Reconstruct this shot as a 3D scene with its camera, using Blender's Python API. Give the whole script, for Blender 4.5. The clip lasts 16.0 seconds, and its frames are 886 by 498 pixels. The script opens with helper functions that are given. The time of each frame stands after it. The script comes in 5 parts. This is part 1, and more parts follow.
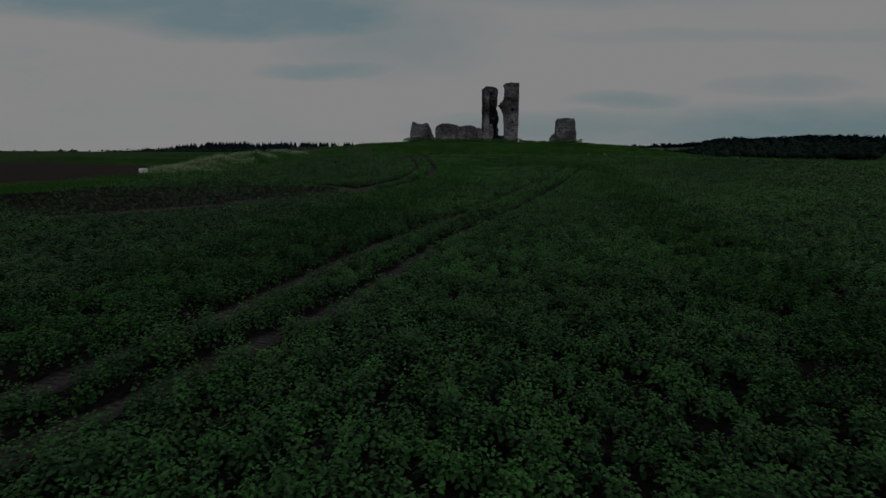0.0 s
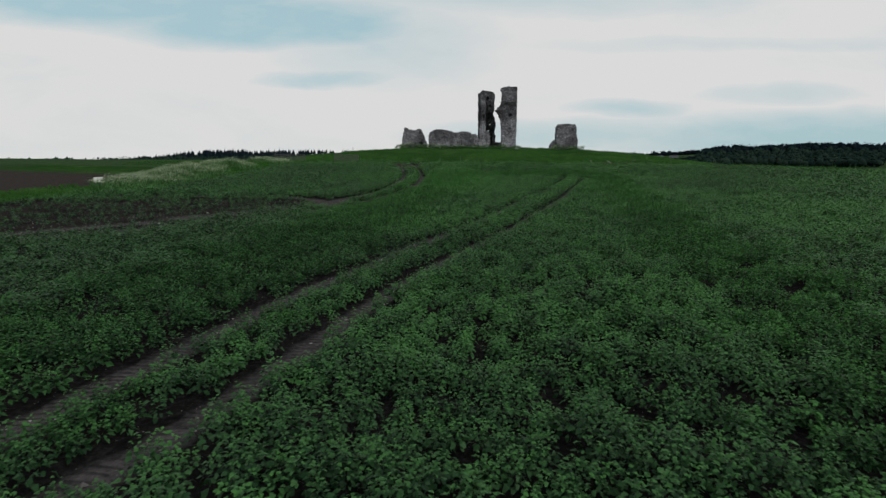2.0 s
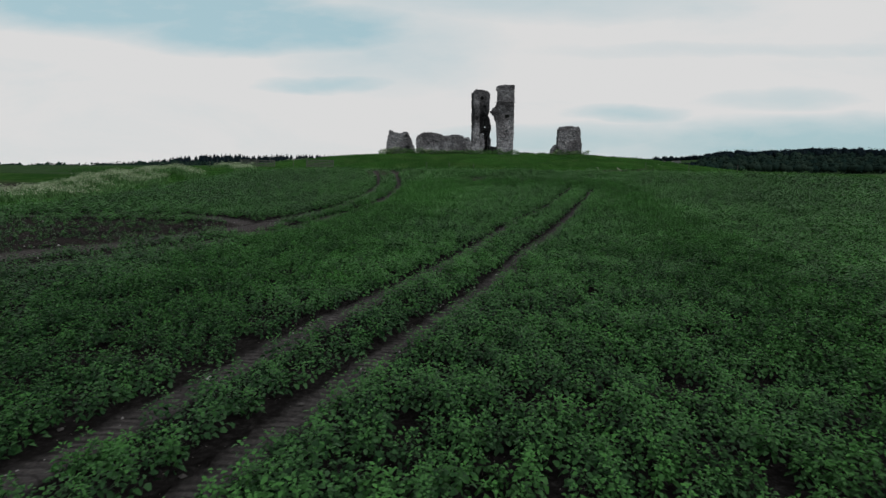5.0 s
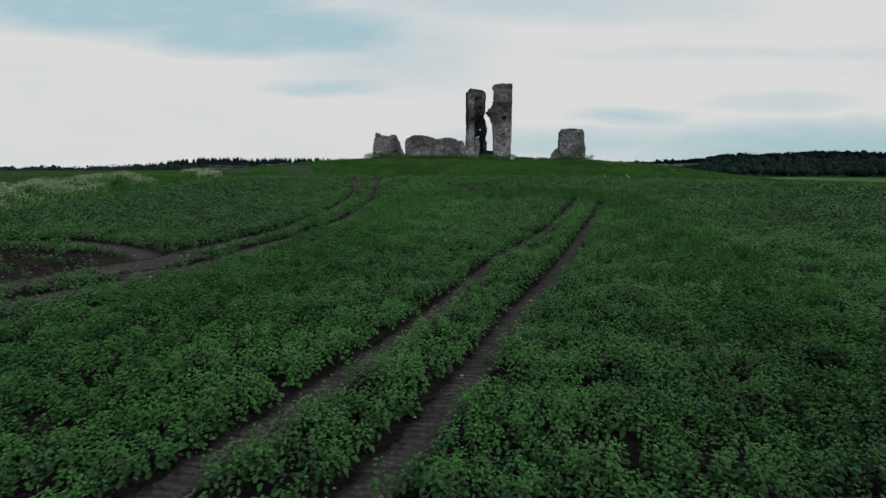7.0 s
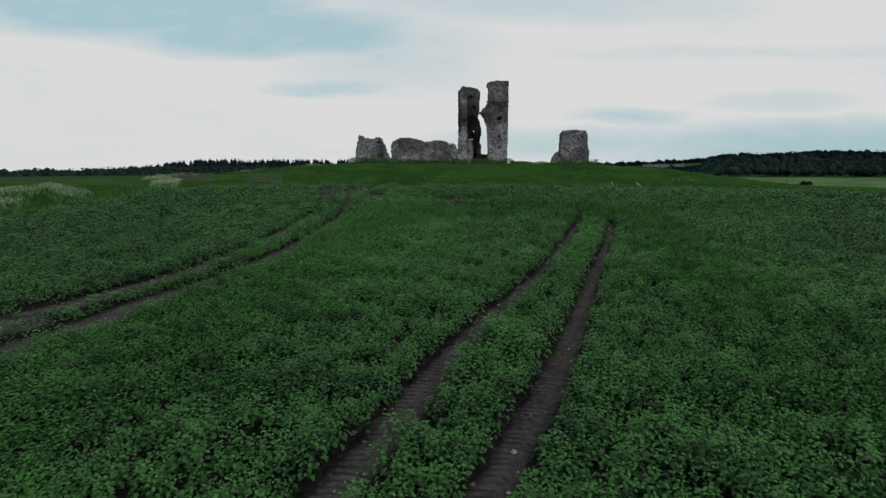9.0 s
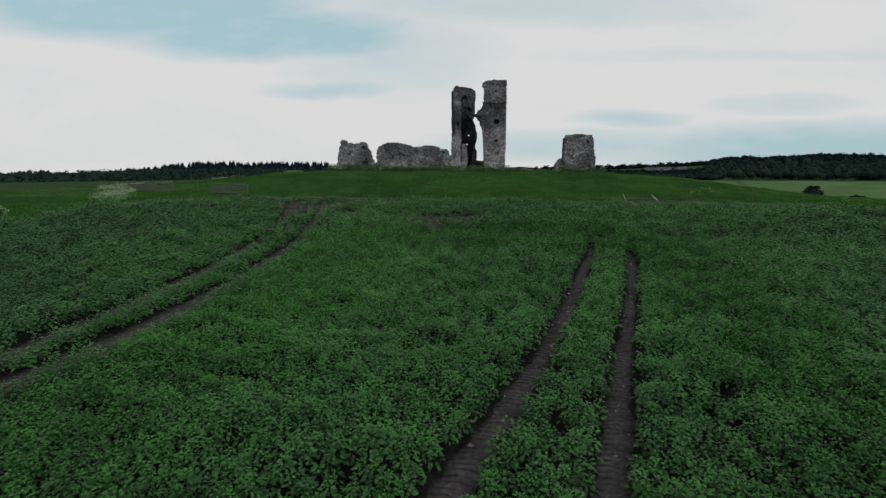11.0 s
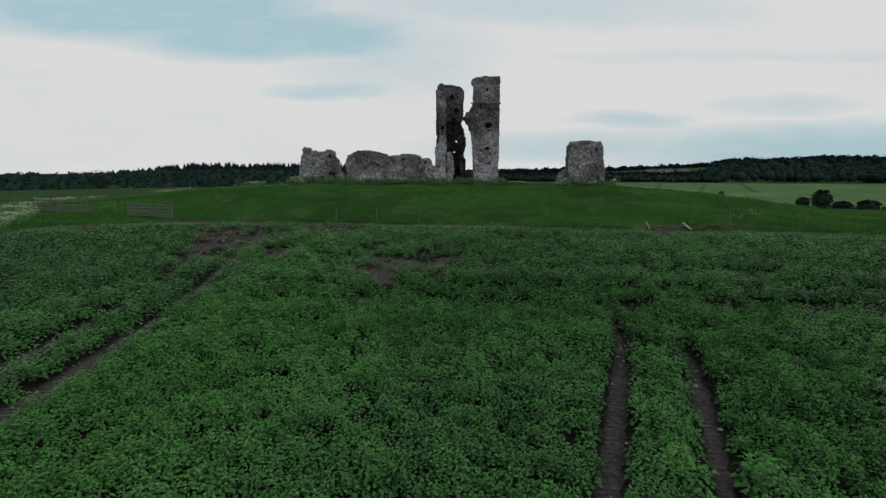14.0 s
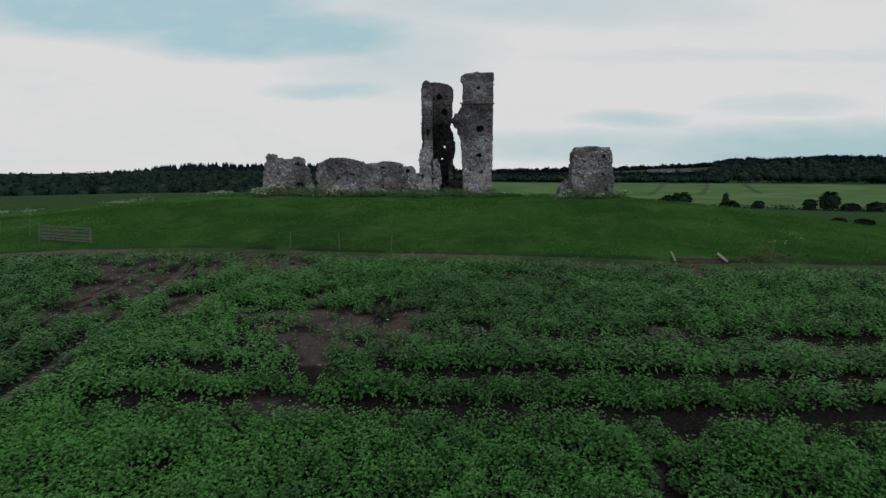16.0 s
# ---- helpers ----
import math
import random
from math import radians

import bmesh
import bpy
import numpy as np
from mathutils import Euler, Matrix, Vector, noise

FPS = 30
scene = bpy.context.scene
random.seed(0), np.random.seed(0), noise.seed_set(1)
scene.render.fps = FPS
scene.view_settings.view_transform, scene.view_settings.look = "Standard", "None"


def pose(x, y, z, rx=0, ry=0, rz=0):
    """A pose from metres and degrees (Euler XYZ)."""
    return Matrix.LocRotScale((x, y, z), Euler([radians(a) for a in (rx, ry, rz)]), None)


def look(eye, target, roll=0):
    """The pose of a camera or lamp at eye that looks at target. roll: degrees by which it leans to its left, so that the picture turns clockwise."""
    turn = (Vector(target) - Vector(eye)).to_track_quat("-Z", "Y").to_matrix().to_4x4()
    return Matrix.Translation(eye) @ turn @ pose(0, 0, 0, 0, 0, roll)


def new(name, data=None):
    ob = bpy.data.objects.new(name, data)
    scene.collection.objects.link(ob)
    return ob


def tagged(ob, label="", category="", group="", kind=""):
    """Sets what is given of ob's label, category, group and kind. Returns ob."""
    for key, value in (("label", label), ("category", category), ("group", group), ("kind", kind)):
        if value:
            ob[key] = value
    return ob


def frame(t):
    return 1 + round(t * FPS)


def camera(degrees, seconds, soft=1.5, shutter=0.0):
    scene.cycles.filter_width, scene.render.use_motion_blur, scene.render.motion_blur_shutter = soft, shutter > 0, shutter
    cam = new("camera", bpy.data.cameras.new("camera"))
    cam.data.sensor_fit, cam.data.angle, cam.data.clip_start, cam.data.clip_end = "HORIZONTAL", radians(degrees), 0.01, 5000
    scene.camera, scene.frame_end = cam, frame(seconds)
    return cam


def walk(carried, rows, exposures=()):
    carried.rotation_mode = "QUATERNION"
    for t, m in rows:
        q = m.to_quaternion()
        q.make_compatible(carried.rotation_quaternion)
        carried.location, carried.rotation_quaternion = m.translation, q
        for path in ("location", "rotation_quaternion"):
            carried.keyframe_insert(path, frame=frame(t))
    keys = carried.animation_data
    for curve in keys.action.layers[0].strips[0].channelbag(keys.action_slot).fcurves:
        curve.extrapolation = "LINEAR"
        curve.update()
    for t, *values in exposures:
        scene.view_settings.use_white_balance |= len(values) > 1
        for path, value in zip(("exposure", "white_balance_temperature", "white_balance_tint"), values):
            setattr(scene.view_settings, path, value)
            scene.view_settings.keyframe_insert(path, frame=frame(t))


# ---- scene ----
cam = camera(73.7, 16.0, soft=1.4, shutter=0.14)
PATH = [
    (0.0, -11.210, -64.118, 2.274, 80.845, 0.028, -0.351),
    (0.5, -10.952, -62.603, 2.253, 81.055, -0.014, -0.356),
    (1.0, -10.676, -60.989, 2.233, 81.240, -0.038, -0.361),
    (1.5, -10.383, -59.297, 2.229, 81.414, -0.022, -0.365),
    (2.0, -10.047, -57.427, 2.234, 81.588, 0.016, -0.378),
    (2.5, -9.732, -55.612, 2.272, 81.716, 0.021, -0.353),
    (3.0, -9.411, -53.766, 2.285, 81.838, -0.004, -0.322),
    (3.5, -9.044, -51.697, 2.326, 81.906, 0.010, -0.350),
    (4.0, -8.676, -49.783, 2.384, 81.941, 0.009, -0.348),
    (6.5, -6.836, -39.575, 2.769, 82.283, -0.097, -0.215),
    (7.0, -6.431, -37.424, 2.978, 82.317, -0.031, -0.218),
    (7.5, -6.030, -35.374, 3.144, 82.367, 0.066, -0.208),
    (8.0, -5.639, -33.319, 3.347, 82.380, 0.120, -0.195),
    (8.5, -5.270, -31.259, 3.539, 82.366, 0.150, -0.184),
    (9.0, -4.877, -29.047, 3.720, 82.368, 0.161, -0.177),
    (9.5, -4.542, -26.993, 3.918, 82.395, 0.138, -0.160),
    (10.0, -4.232, -24.956, 4.103, 82.452, 0.112, -0.122),
    (12.5, -2.470, -14.790, 5.184, 82.649, 0.031, -0.025),
    (13.0, -2.135, -12.733, 5.417, 82.647, 0.031, -0.041),
    (13.5, -1.807, -10.659, 5.632, 82.631, 0.032, -0.054),
    (14.0, -1.498, -8.603, 5.862, 82.641, 0.000, -0.056),
    (14.5, -1.125, -6.364, 6.148, 82.647, -0.048, -0.031),
    (15.0, -0.773, -4.283, 6.409, 82.641, -0.081, -0.031),
    (15.5, -0.404, -2.226, 6.652, 82.619, -0.056, -0.016),
    (16.0, 0.000, 0.000, 6.905, 82.593, 0.000, 0.000),
]
# the film fades in from black over its first second
walk(cam, [(t, pose(x, y, z, rx, ry, rz)) for t, x, y, z, rx, ry, rz in PATH],
     exposures=[(0.0, -1.62), (0.5, -0.35), (0.9, 0.0), (16.0, 0.0)])

# ---- world and light: a bright overcast sky with thin blue-grey gaps ----
SUN_ELEV, SUN_AZ = radians(31), radians(140)


def build_world():
    w = bpy.data.worlds.new("overcast_sky")
    scene.world = w
    w.use_nodes = True
    nt = w.node_tree
    nt.nodes.clear()
    N = nt.nodes.new
    out, bg = N("ShaderNodeOutputWorld"), N("ShaderNodeBackground")
    bg.inputs["Strength"].default_value = 0.1
    nt.links.new(bg.outputs[0], out.inputs[0])
    sky = N("ShaderNodeTexSky")
    sky.sky_type, sky.sun_disc = "NISHITA", False
    sky.sun_elevation, sky.sun_rotation = SUN_ELEV, SUN_AZ
    co = N("ShaderNodeTexCoord")
    sep = N("ShaderNodeSeparateXYZ")
    nt.links.new(co.outputs["Generated"], sep.inputs[0])

    def mth(op, a, b=None, c=None, clamp=False):
        n = N("ShaderNodeMath")
        n.operation, n.use_clamp = op, clamp
        for i, v in enumerate((a, b, c)):
            if v is None:
                continue
            if isinstance(v, (int, float)):
                n.inputs[i].default_value = v
            else:
                nt.links.new(v, n.inputs[i])
        return n.outputs[0]

    ahead = mth("MAXIMUM", mth("ABSOLUTE", sep.outputs["Y"]), 0.06)
    u = mth("DIVIDE", sep.outputs["X"], ahead)
    v = mth("DIVIDE", sep.outputs["Z"], ahead)
    comb = N("ShaderNodeCombineXYZ")
    nt.links.new(u, comb.inputs[0])
    nt.links.new(mth("MULTIPLY", v, 3.2), comb.inputs[1])
    nt.links.new(mth("MULTIPLY", mth("LESS_THAN", sep.outputs["Y"], 0.0), 7.0), comb.inputs[2])

    def noise_tex(scale, detail, rough, distort=0.0):
        n = N("ShaderNodeTexNoise")
        n.inputs["Scale"].default_value, n.inputs["Detail"].default_value = scale, detail
        n.inputs["Roughness"].default_value, n.inputs["Distortion"].default_value = rough, distort
        nt.links.new(comb.outputs[0], n.inputs["Vector"])
        return n

    warp = noise_tex(5.0, 4.0, 0.55)
    ws = N("ShaderNodeSeparateColor")
    nt.links.new(warp.outputs["Color"], ws.inputs[0])
    uu = mth("MULTIPLY_ADD", mth("SUBTRACT", ws.outputs[0], 0.5), 0.14, u)
    vv = mth("MULTIPLY_ADD", mth("SUBTRACT", ws.outputs[1], 0.5), 0.035, v)

    def gap(cu, cv, ru, rv, power):
        a = mth("POWER", mth("DIVIDE", mth("SUBTRACT", uu, cu), ru), 2.0)
        b = mth("POWER", mth("DIVIDE", mth("SUBTRACT", vv, cv), rv), 2.0)
        return mth("MULTIPLY", mth("SUBTRACT", 1.0, mth("ADD", a, b), clamp=True), power)

    total = None
    for g in SKY_GAPS:
        m = gap(*g)
        total = m if total is None else mth("MAXIMUM", total, m)
    wisps = noise_tex(3.0, 6.0, 0.6, 0.4)
    mr = N("ShaderNodeMapRange")
    mr.inputs["From Min"].default_value, mr.inputs["From Max"].default_value = 0.52, 0.75
    mr.inputs["To Max"].default_value = 0.22
    nt.links.new(wisps.outputs[0], mr.inputs["Value"])
    total = mth("ADD", total, mr.outputs[0], clamp=True)
    grain = noise_tex(14.0, 5.0, 0.6)
    total = mth("MULTIPLY", total, mth("MULTIPLY_ADD", grain.outputs[0], 0.7, 0.65), clamp=True)

    thin = N("ShaderNodeMix")
    thin.data_type = "RGBA"
    thin.inputs["Factor"].default_value = THIN_CLOUD
    nt.links.new(sky.outputs[0], thin.inputs["A"])
    thin.inputs["B"].default_value = GAP_COLOUR
    mix = N("ShaderNodeMix")
    mix.data_type = "RGBA"
    nt.links.new(total, mix.inputs["Factor"])
    mix.inputs["A"].default_value = CLOUD_COLOUR
    nt.links.new(thin.outputs["Result"], mix.inputs["B"])
    nt.links.new(mix.outputs["Result"], bg.inputs["Color"])


CLOUD_COLOUR = (7.0, 7.0, 7.0, 1)
GAP_COLOUR = (3.9, 5.6, 6.1, 1)
THIN_CLOUD = 0.9
SKY_GAPS = [  # bearing, height, half width, half height, strength
    (-0.50, 0.275, 0.36, 0.075, 1.5), (-0.28, 0.225, 0.30, 0.050, 1.25), (-0.08, 0.19, 0.20, 0.08, 0.45),
    (-0.19, 0.134, 0.13, 0.018, 0.7), (0.31, 0.088, 0.13, 0.019, 0.7), (0.57, 0.109, 0.15, 0.020, 0.45),
    (0.70, 0.035, 0.55, 0.055, 1.1), (0.25, 0.042, 0.35, 0.030, 0.7), (0.12, 0.265, 0.45, 0.040, 0.5),
    (0.50, 0.19, 0.40, 0.014, 0.25), (-0.9, 0.35, 0.4, 0.1, 0.5),
]
build_world()
sun = new("sun", bpy.data.lights.new("sun", "SUN"))
sun.data.energy, sun.data.angle, sun.data.color = 1.5, radians(22), (1.0, 0.97, 0.93)
sun.matrix_world = look((0, 0, 60), Vector((0, 0, 60)) - Vector((math.sin(SUN_AZ) * math.cos(SUN_ELEV), math.cos(SUN_AZ) * math.cos(SUN_ELEV), math.sin(SUN_ELEV))))


# ---- numbers: noise, curves, the lie of the land ----
RNG = np.random.default_rng(7)
TABLE = RNG.random(4096)


def vnoise(p, scale=1.0, seed=0):
    """Smooth value noise in 0..1 at the points p (n, 2 or 3)."""
    p = np.asarray(p, float) * scale
    if p.shape[1] == 2:
        p = np.column_stack([p, np.zeros(len(p))])
    i = np.floor(p).astype(np.int64)
    f = p - i
    f = f * f * (3 - 2 * f)
    out = np.zeros(len(p))
    for dx in (0, 1):
        for dy in (0, 1):
            for dz in (0, 1):
                h = ((i[:, 0] + dx) * 374761 + (i[:, 1] + dy) * 668265 + (i[:, 2] + dz) * 974711 + seed * 1013) % 4093
                h = (h * 31 + (h * h) % 1979) % 4096
                wgt = (f[:, 0] if dx else 1 - f[:, 0]) * (f[:, 1] if dy else 1 - f[:, 1]) * (f[:, 2] if dz else 1 - f[:, 2])
                out += TABLE[h] * wgt
    return out


def fbm(p, scale=1.0, octaves=3, seed=0):
    total, amp, norm = 0, 1.0, 0.0
    for k in range(octaves):
        total = total + amp * vnoise(p, scale * 2 ** k, seed + 17 * k)
        norm += amp
        amp *= 0.5
    return total / norm


def sstep(a, b, x):
    t = np.clip((x - a) / (b - a), 0, 1)
    return t * t * (3 - 2 * t)


def hermite(x, knots):
    """A smooth curve through (position, value) knots."""
    kx, ky = np.array(knots, float).T
    m = np.gradient(ky, kx)
    i = np.clip(np.searchsorted(kx, x) - 1, 0, len(kx) - 2)
    h = kx[i + 1] - kx[i]
    t = np.clip((x - kx[i]) / h, 0, 1)
    return (ky[i] * (1 + 2 * t) * (1 - t) ** 2 + m[i] * h * t * (1 - t) ** 2
            + ky[i + 1] * t * t * (3 - 2 * t) + m[i + 1] * h * t * t * (t - 1))


def near_line(x, y, line):
    """Distance from the points to a polyline, and the length along it."""
    best, along, run = np.full(x.shape, 1e9), np.zeros(x.shape), 0.0
    for (ax, ay), (bx, by) in zip(line, line[1:]):
        ux, uy = bx - ax, by - ay
        ln = math.hypot(ux, uy)
        t = np.clip(((x - ax) * ux + (y - ay) * uy) / ln ** 2, 0, 1)
        d = np.hypot(x - ax - t * ux, y - ay - t * uy)
        m = d < best
        best = np.where(m, d, best)
        along = np.where(m, run + t * ln, along)
        run += ln
    return best, along


def smooth_line(pts, n=6):
    pts = [Vector((a, b)) for a, b in pts]
    out = []
    for i in range(len(pts) - 1):
        p0, p1, p2, p3 = pts[max(i - 1, 0)], pts[i], pts[i + 1], pts[min(i + 2, len(pts) - 1)]
        for k in range(n):
            t = k / n
            q = 0.5 * ((2 * p1) + (p2 - p0) * t + (2 * p0 - 5 * p1 + 4 * p2 - p3) * t * t + (3 * p1 - p0 - 3 * p2 + p3) * t ** 3)
            out.append((q.x, q.y))
    return out + [tuple(pts[-1])]


# wheel tracks in plan, in pairs about 2.1 m apart
TRACK_1R = smooth_line([(-22.5, -71), (-15.9, -54), (-13.8, -49), (-11.75, -41.5), (-9.9, -36), (-6.75, -28.4), (-4.3, -21.3), (-1.9, -15.1), (0.95, -6.6), (3.4, 0.5), (5.5, 7.0), (6.2, 9.8)])
TRACK_1L = smooth_line([(-24.4, -70), (-18.0, -54), (-15.5, -46), (-13.7, -39.8), (-11.0, -32.3), (-6.64, -21.3), (-4.55, -14.7), (-0.85, -5.4), (1.0, -0.2), (2.55, 4.6), (4.1, 9.4), (4.75, 12.4)])
TRACK_2R = smooth_line([(-33, -33.5), (-26, -27.5), (-21.6, -23.3), (-18.0, -18.5), (-15.9, -14.6), (-14.4, -9.0), (-13.4, -5.6), (-12.5, -0.8), (-11.95, 5), (-11.95, 10.5), (-12.4, 17.8), (-13.2, 25.9), (-14.3, 33)])
TRACK_2L = smooth_line([(-34.5, -31.5), (-27.5, -25.5), (-23, -20.5), (-19.8, -15.5), (-17.9, -11.8), (-16.6, -9.0), (-15.5, -5.6), (-14.6, -1.0), (-14.15, 5), (-14.1, 10), (-14.5, 17.7), (-15.5, 25), (-16.6, 33)])
LOOP_A = smooth_line([(-36, -9.6), (-30, -8.8), (-26, -8.8), (-22.4, -9.8), (-19.5, -11.8), (-18.0, -14.2), (-17.6, -16.2)])
LOOP_B = smooth_line([(-25.5, -22.5), (-22, -19.2), (-20.3, -16.6), (-18.9, -14.6), (-17.2, -12.2)])
HEAD_A = smooth_line([(-9, 15.1), (-3, 14.85), (1.5, 14.6), (6, 14.35), (12, 14.1), (25, 13.8), (60, 12)])
HEAD_B = smooth_line([(-9, 17.6), (-3, 17.2), (4, 17.0), (10, 16.7), (16, 16.6), (30, 16), (60, 14.2)])
EDGE_RUT = smooth_line([(-33, 31.2), (-25, 36.9), (-16.7, 38.1), (-11.5, 37.7), (-6.2, 37.1), (0, 36.4), (7, 35.7), (13, 34.5), (19, 34.0), (30, 33.1), (40, 31.5)])
HEAD_D = smooth_line([(3, 20.5), (6, 20.4), (11, 20.4), (16, 20.4), (30, 20.2), (60, 19.5)])
HEAD_C = smooth_line([(-29, 20), (-24, 25), (-19, 27.2), (-15, 28.2)])
TRACKS = [(TRACK_1R, 0.22, 0.09), (TRACK_1L, 0.24, 0.08), (TRACK_2R, 0.50, 0.08), (TRACK_2L, 0.42, 0.06),
          (LOOP_A, 0.42, 0.06), (LOOP_B, 0.55, 0.06), (HEAD_A, 1.45, 0.05), (HEAD_B, 1.15, 0.04), (HEAD_C, 0.45, 0.04), (HEAD_D, 0.9, 0.03)]
# bare and worn patches: centre, half lengths, turn in degrees
BARE = [(-3.6, 22.5, 4.3, 2.9, -5), (-4.3, 18.2, 0.7, 2.2, 10), (-4.3, 15.2, 0.8, 0.9, 0), (-15.8, 30.5, 3.4, 2.0, 0), (-9.0, 31.9, 1.9, 2.3, 10),
        (-15.2, 25.5, 1.7, 3.8, 12), (-10.7, 24.4, 1.1, 2.2, 15), (-13.0, 29.2, 2.1, 2.6, 0), (3.9, 29.3, 1.5, 1.0, 0), (2.4, 24.0, 0.5, 0.6, 0),
        (4.2, 23.6, 0.8, 0.5, 0), (13.2, 30.4, 2.9, 0.9, -8), (13.8, 19.7, 1.4, 0.6, 0), (8.3, 21.5, 0.9, 0.5, 0), (-20.6, -13.6, 2.4, 1.3, 15),
        (-18.4, -14.6, 1.7, 1.2, 40), (-24.5, -12.2, 2.2, 1.2, -8), (5.9, 13.4, 0.5, 0.5, 0), (-0.6, 20.8, 0.9, 0.8, 0)]
# crop's edge against the grass of the mound
EDGE = [(-80, 22), (-44, 26), (-34, 27.5), (-30, 32.3), (-25, 34.8), (-16.7, 36.0), (-11.5, 35.6), (-6.2, 35.0), (0, 34.3), (7, 33.6), (13, 32.4), (19, 31.9), (30, 31.0), (45, 28.5), (90, 22)]
# crop's edge against the rough bank beside it, as x for y
BANK = [(-120, -60), (-40, -56), (-22, -48), (-12, -42), (-6, -38), (0, -34.2), (10, -33.8), (20, -32.5), (28, -31.5), (40, -31)]


def field_z(x, y):
    yc = np.clip(y, -62.0, 34.5)
    return -0.00268 * x + 0.04838 * yc + 0.000389 * yc ** 2 - 0.000041 * np.clip(x, -60, 60) * yc - 0.22


LEFT_FAR = [(60, 2.1), (85, 2.5), (112, 2.7), (145, 2.2), (220, -2.5), (350, -11), (470, -12), (650, -5), (900, 2), (1100, 3), (2000, 4), (5000, 4)]
RIGHT_FAR = [(60, 1.2), (100, -0.5), (160, -5), (300, -12.0), (480, -14.5), (700, -6.5), (820, -5.5), (1280, 22), (1500, 20), (2200, 14), (5000, 10)]


def land_z(x, y):
    x, y = np.asarray(x, float), np.asarray(y, float)
    r = np.hypot(x, y)
    near = field_z(x, y) + np.clip(-x - 48, 0, 75) * 0.028
    ahead = sstep(-60, 60, y)
    bearing = x / np.maximum(np.abs(y), 1)
    side = sstep(-0.25, 0.18, bearing)
    far = hermite(r, LEFT_FAR) * (1 - side) + hermite(r, RIGHT_FAR) * side
    # the wooded hill is highest where the bearing is about 0.5
    far = far - sstep(850, 1280, r) * side * 18 * (1 - np.exp(-((bearing - 0.62) / 0.30) ** 2))
    far = far - sstep(600, 900, r) * (1 - side) * 11 * sstep(-0.42, -0.75, bearing)
    far = far + (1 - side) * 0.2 * np.exp(-((r - 125) / 45) ** 2) * np.exp(-((bearing + 0.48) / 0.18) ** 2)
    w = sstep(58, 105, r) * ahead
    z = near * (1 - w) + far * w
    z = z - 0.018 * np.clip(x - 25, 0, 60) * (1 - w)
    dx = np.where(x < 0, np.maximum(0, -x - 15) / 38, np.maximum(0, x - 13) / 37)
    dy = np.where(y < 60, np.maximum(0, 55 - y) / 20.5, np.maximum(0, y - 66) / 30)
    # the raised bank beside the field
    off = np.interp(np.clip(y, -60, 40), np.array(BANK)[:, 0], np.array(BANK)[:, 1]) - x
    z = z + 0.75 * np.exp(-((off - 4.2) / 2.6) ** 2) * sstep(1, 8, y) * sstep(28, 18, y)
    return z + 2.62 * (1 - sstep(0, 1, np.hypot(dx, dy)))


def half_width(half, y):
    """Half width of a wheel track, which the crop closes over towards the headland."""
    return half * (1 - 0.25 * sstep(-14, -4, y)) * (1 - 0.55 * sstep(6, 13, y)) * (1 + 0.05 * sstep(-25, -42, y))


def ground_z(x, y):
    """Height of the bare ground, with its unevenness and wheel ruts."""
    x, y = np.asarray(x, float), np.asarray(y, float)
    z = land_z(x, y)
    p = np.column_stack([x.ravel(), y.ravel()])
    rough = (fbm(p, 0.35, 3, 3) - 0.5).reshape(x.shape) * 0.10 + (vnoise(p, 2.6, 9) - 0.5).reshape(x.shape) * 0.05
    z = z + rough * (1 - sstep(60, 110, np.hypot(x, y)))
    for line, half, deep in TRACKS:
        d, _ = near_line(x, y, line)
        z = z - 0.7 * deep * np.exp(-(d / (half_width(half, y) + 0.22)) ** 2)
    mound = sstep(1.5, 4.0, y - edge_y(x)) * sstep(62, 40, np.abs(x)) * sstep(80, 70, y)
    z = z + mound * (fbm(p, 0.45, 3, 13).reshape(x.shape) - 0.5) * 0.45
    z = z - 0.18 * np.exp(-(near_line(x, y, EDGE_RUT)[0] / 0.4) ** 2)
    return z


def edge_y(x):
    e = np.array(EDGE)
    return np.interp(x, e[:, 0], e[:, 1])


def bank_x(y):
    b = np.array(BANK)
    return np.interp(y, b[:, 0], b[:, 1])


def bareness(x, y):
    """0 in full crop to 1 on bare soil."""
    p = np.column_stack([x, y])
    wob = fbm(p, 1.1, 4, 21) - 0.5
    b = np.zeros(len(x))
    for cx, cy, rx, ry, turn in BARE:
        c, s = math.cos(radians(turn)), math.sin(radians(turn))
        a, q = ((x - cx) * c + (y - cy) * s) / rx, (-(x - cx) * s + (y - cy) * c) / ry
        b = np.maximum(b, sstep(1.25, 0.65, np.hypot(a, q) + wob * 2.2))
    # a thin, patchy stand towards the bank, and along the crop's edge
    b = np.maximum(b, 0.86 * sstep(-19, -24, x - 0.45 * (y + 20) + wob * 9) * sstep(-33, -28, y + wob * 6) * sstep(-8, -14, y + wob * 6))
    b = np.maximum(b, sstep(1.5, 0.2, edge_y(x) - y + wob * 2.2) * 0.95)
    b = np.maximum(b, 0.75 * sstep(5, 1, edge_y(x) - y + wob * 5) * sstep(-4, -9, x))
    return b


# ---- materials ----
def material(name, rough=0.9, spec=0.3):
    m = bpy.data.materials.new(name)
    m.use_nodes = True
    nt = m.node_tree
    b = nt.nodes["Principled BSDF"]
    b.inputs["Roughness"].default_value = rough
    b.inputs["Specular IOR Level"].default_value = spec
    return m, nt, b


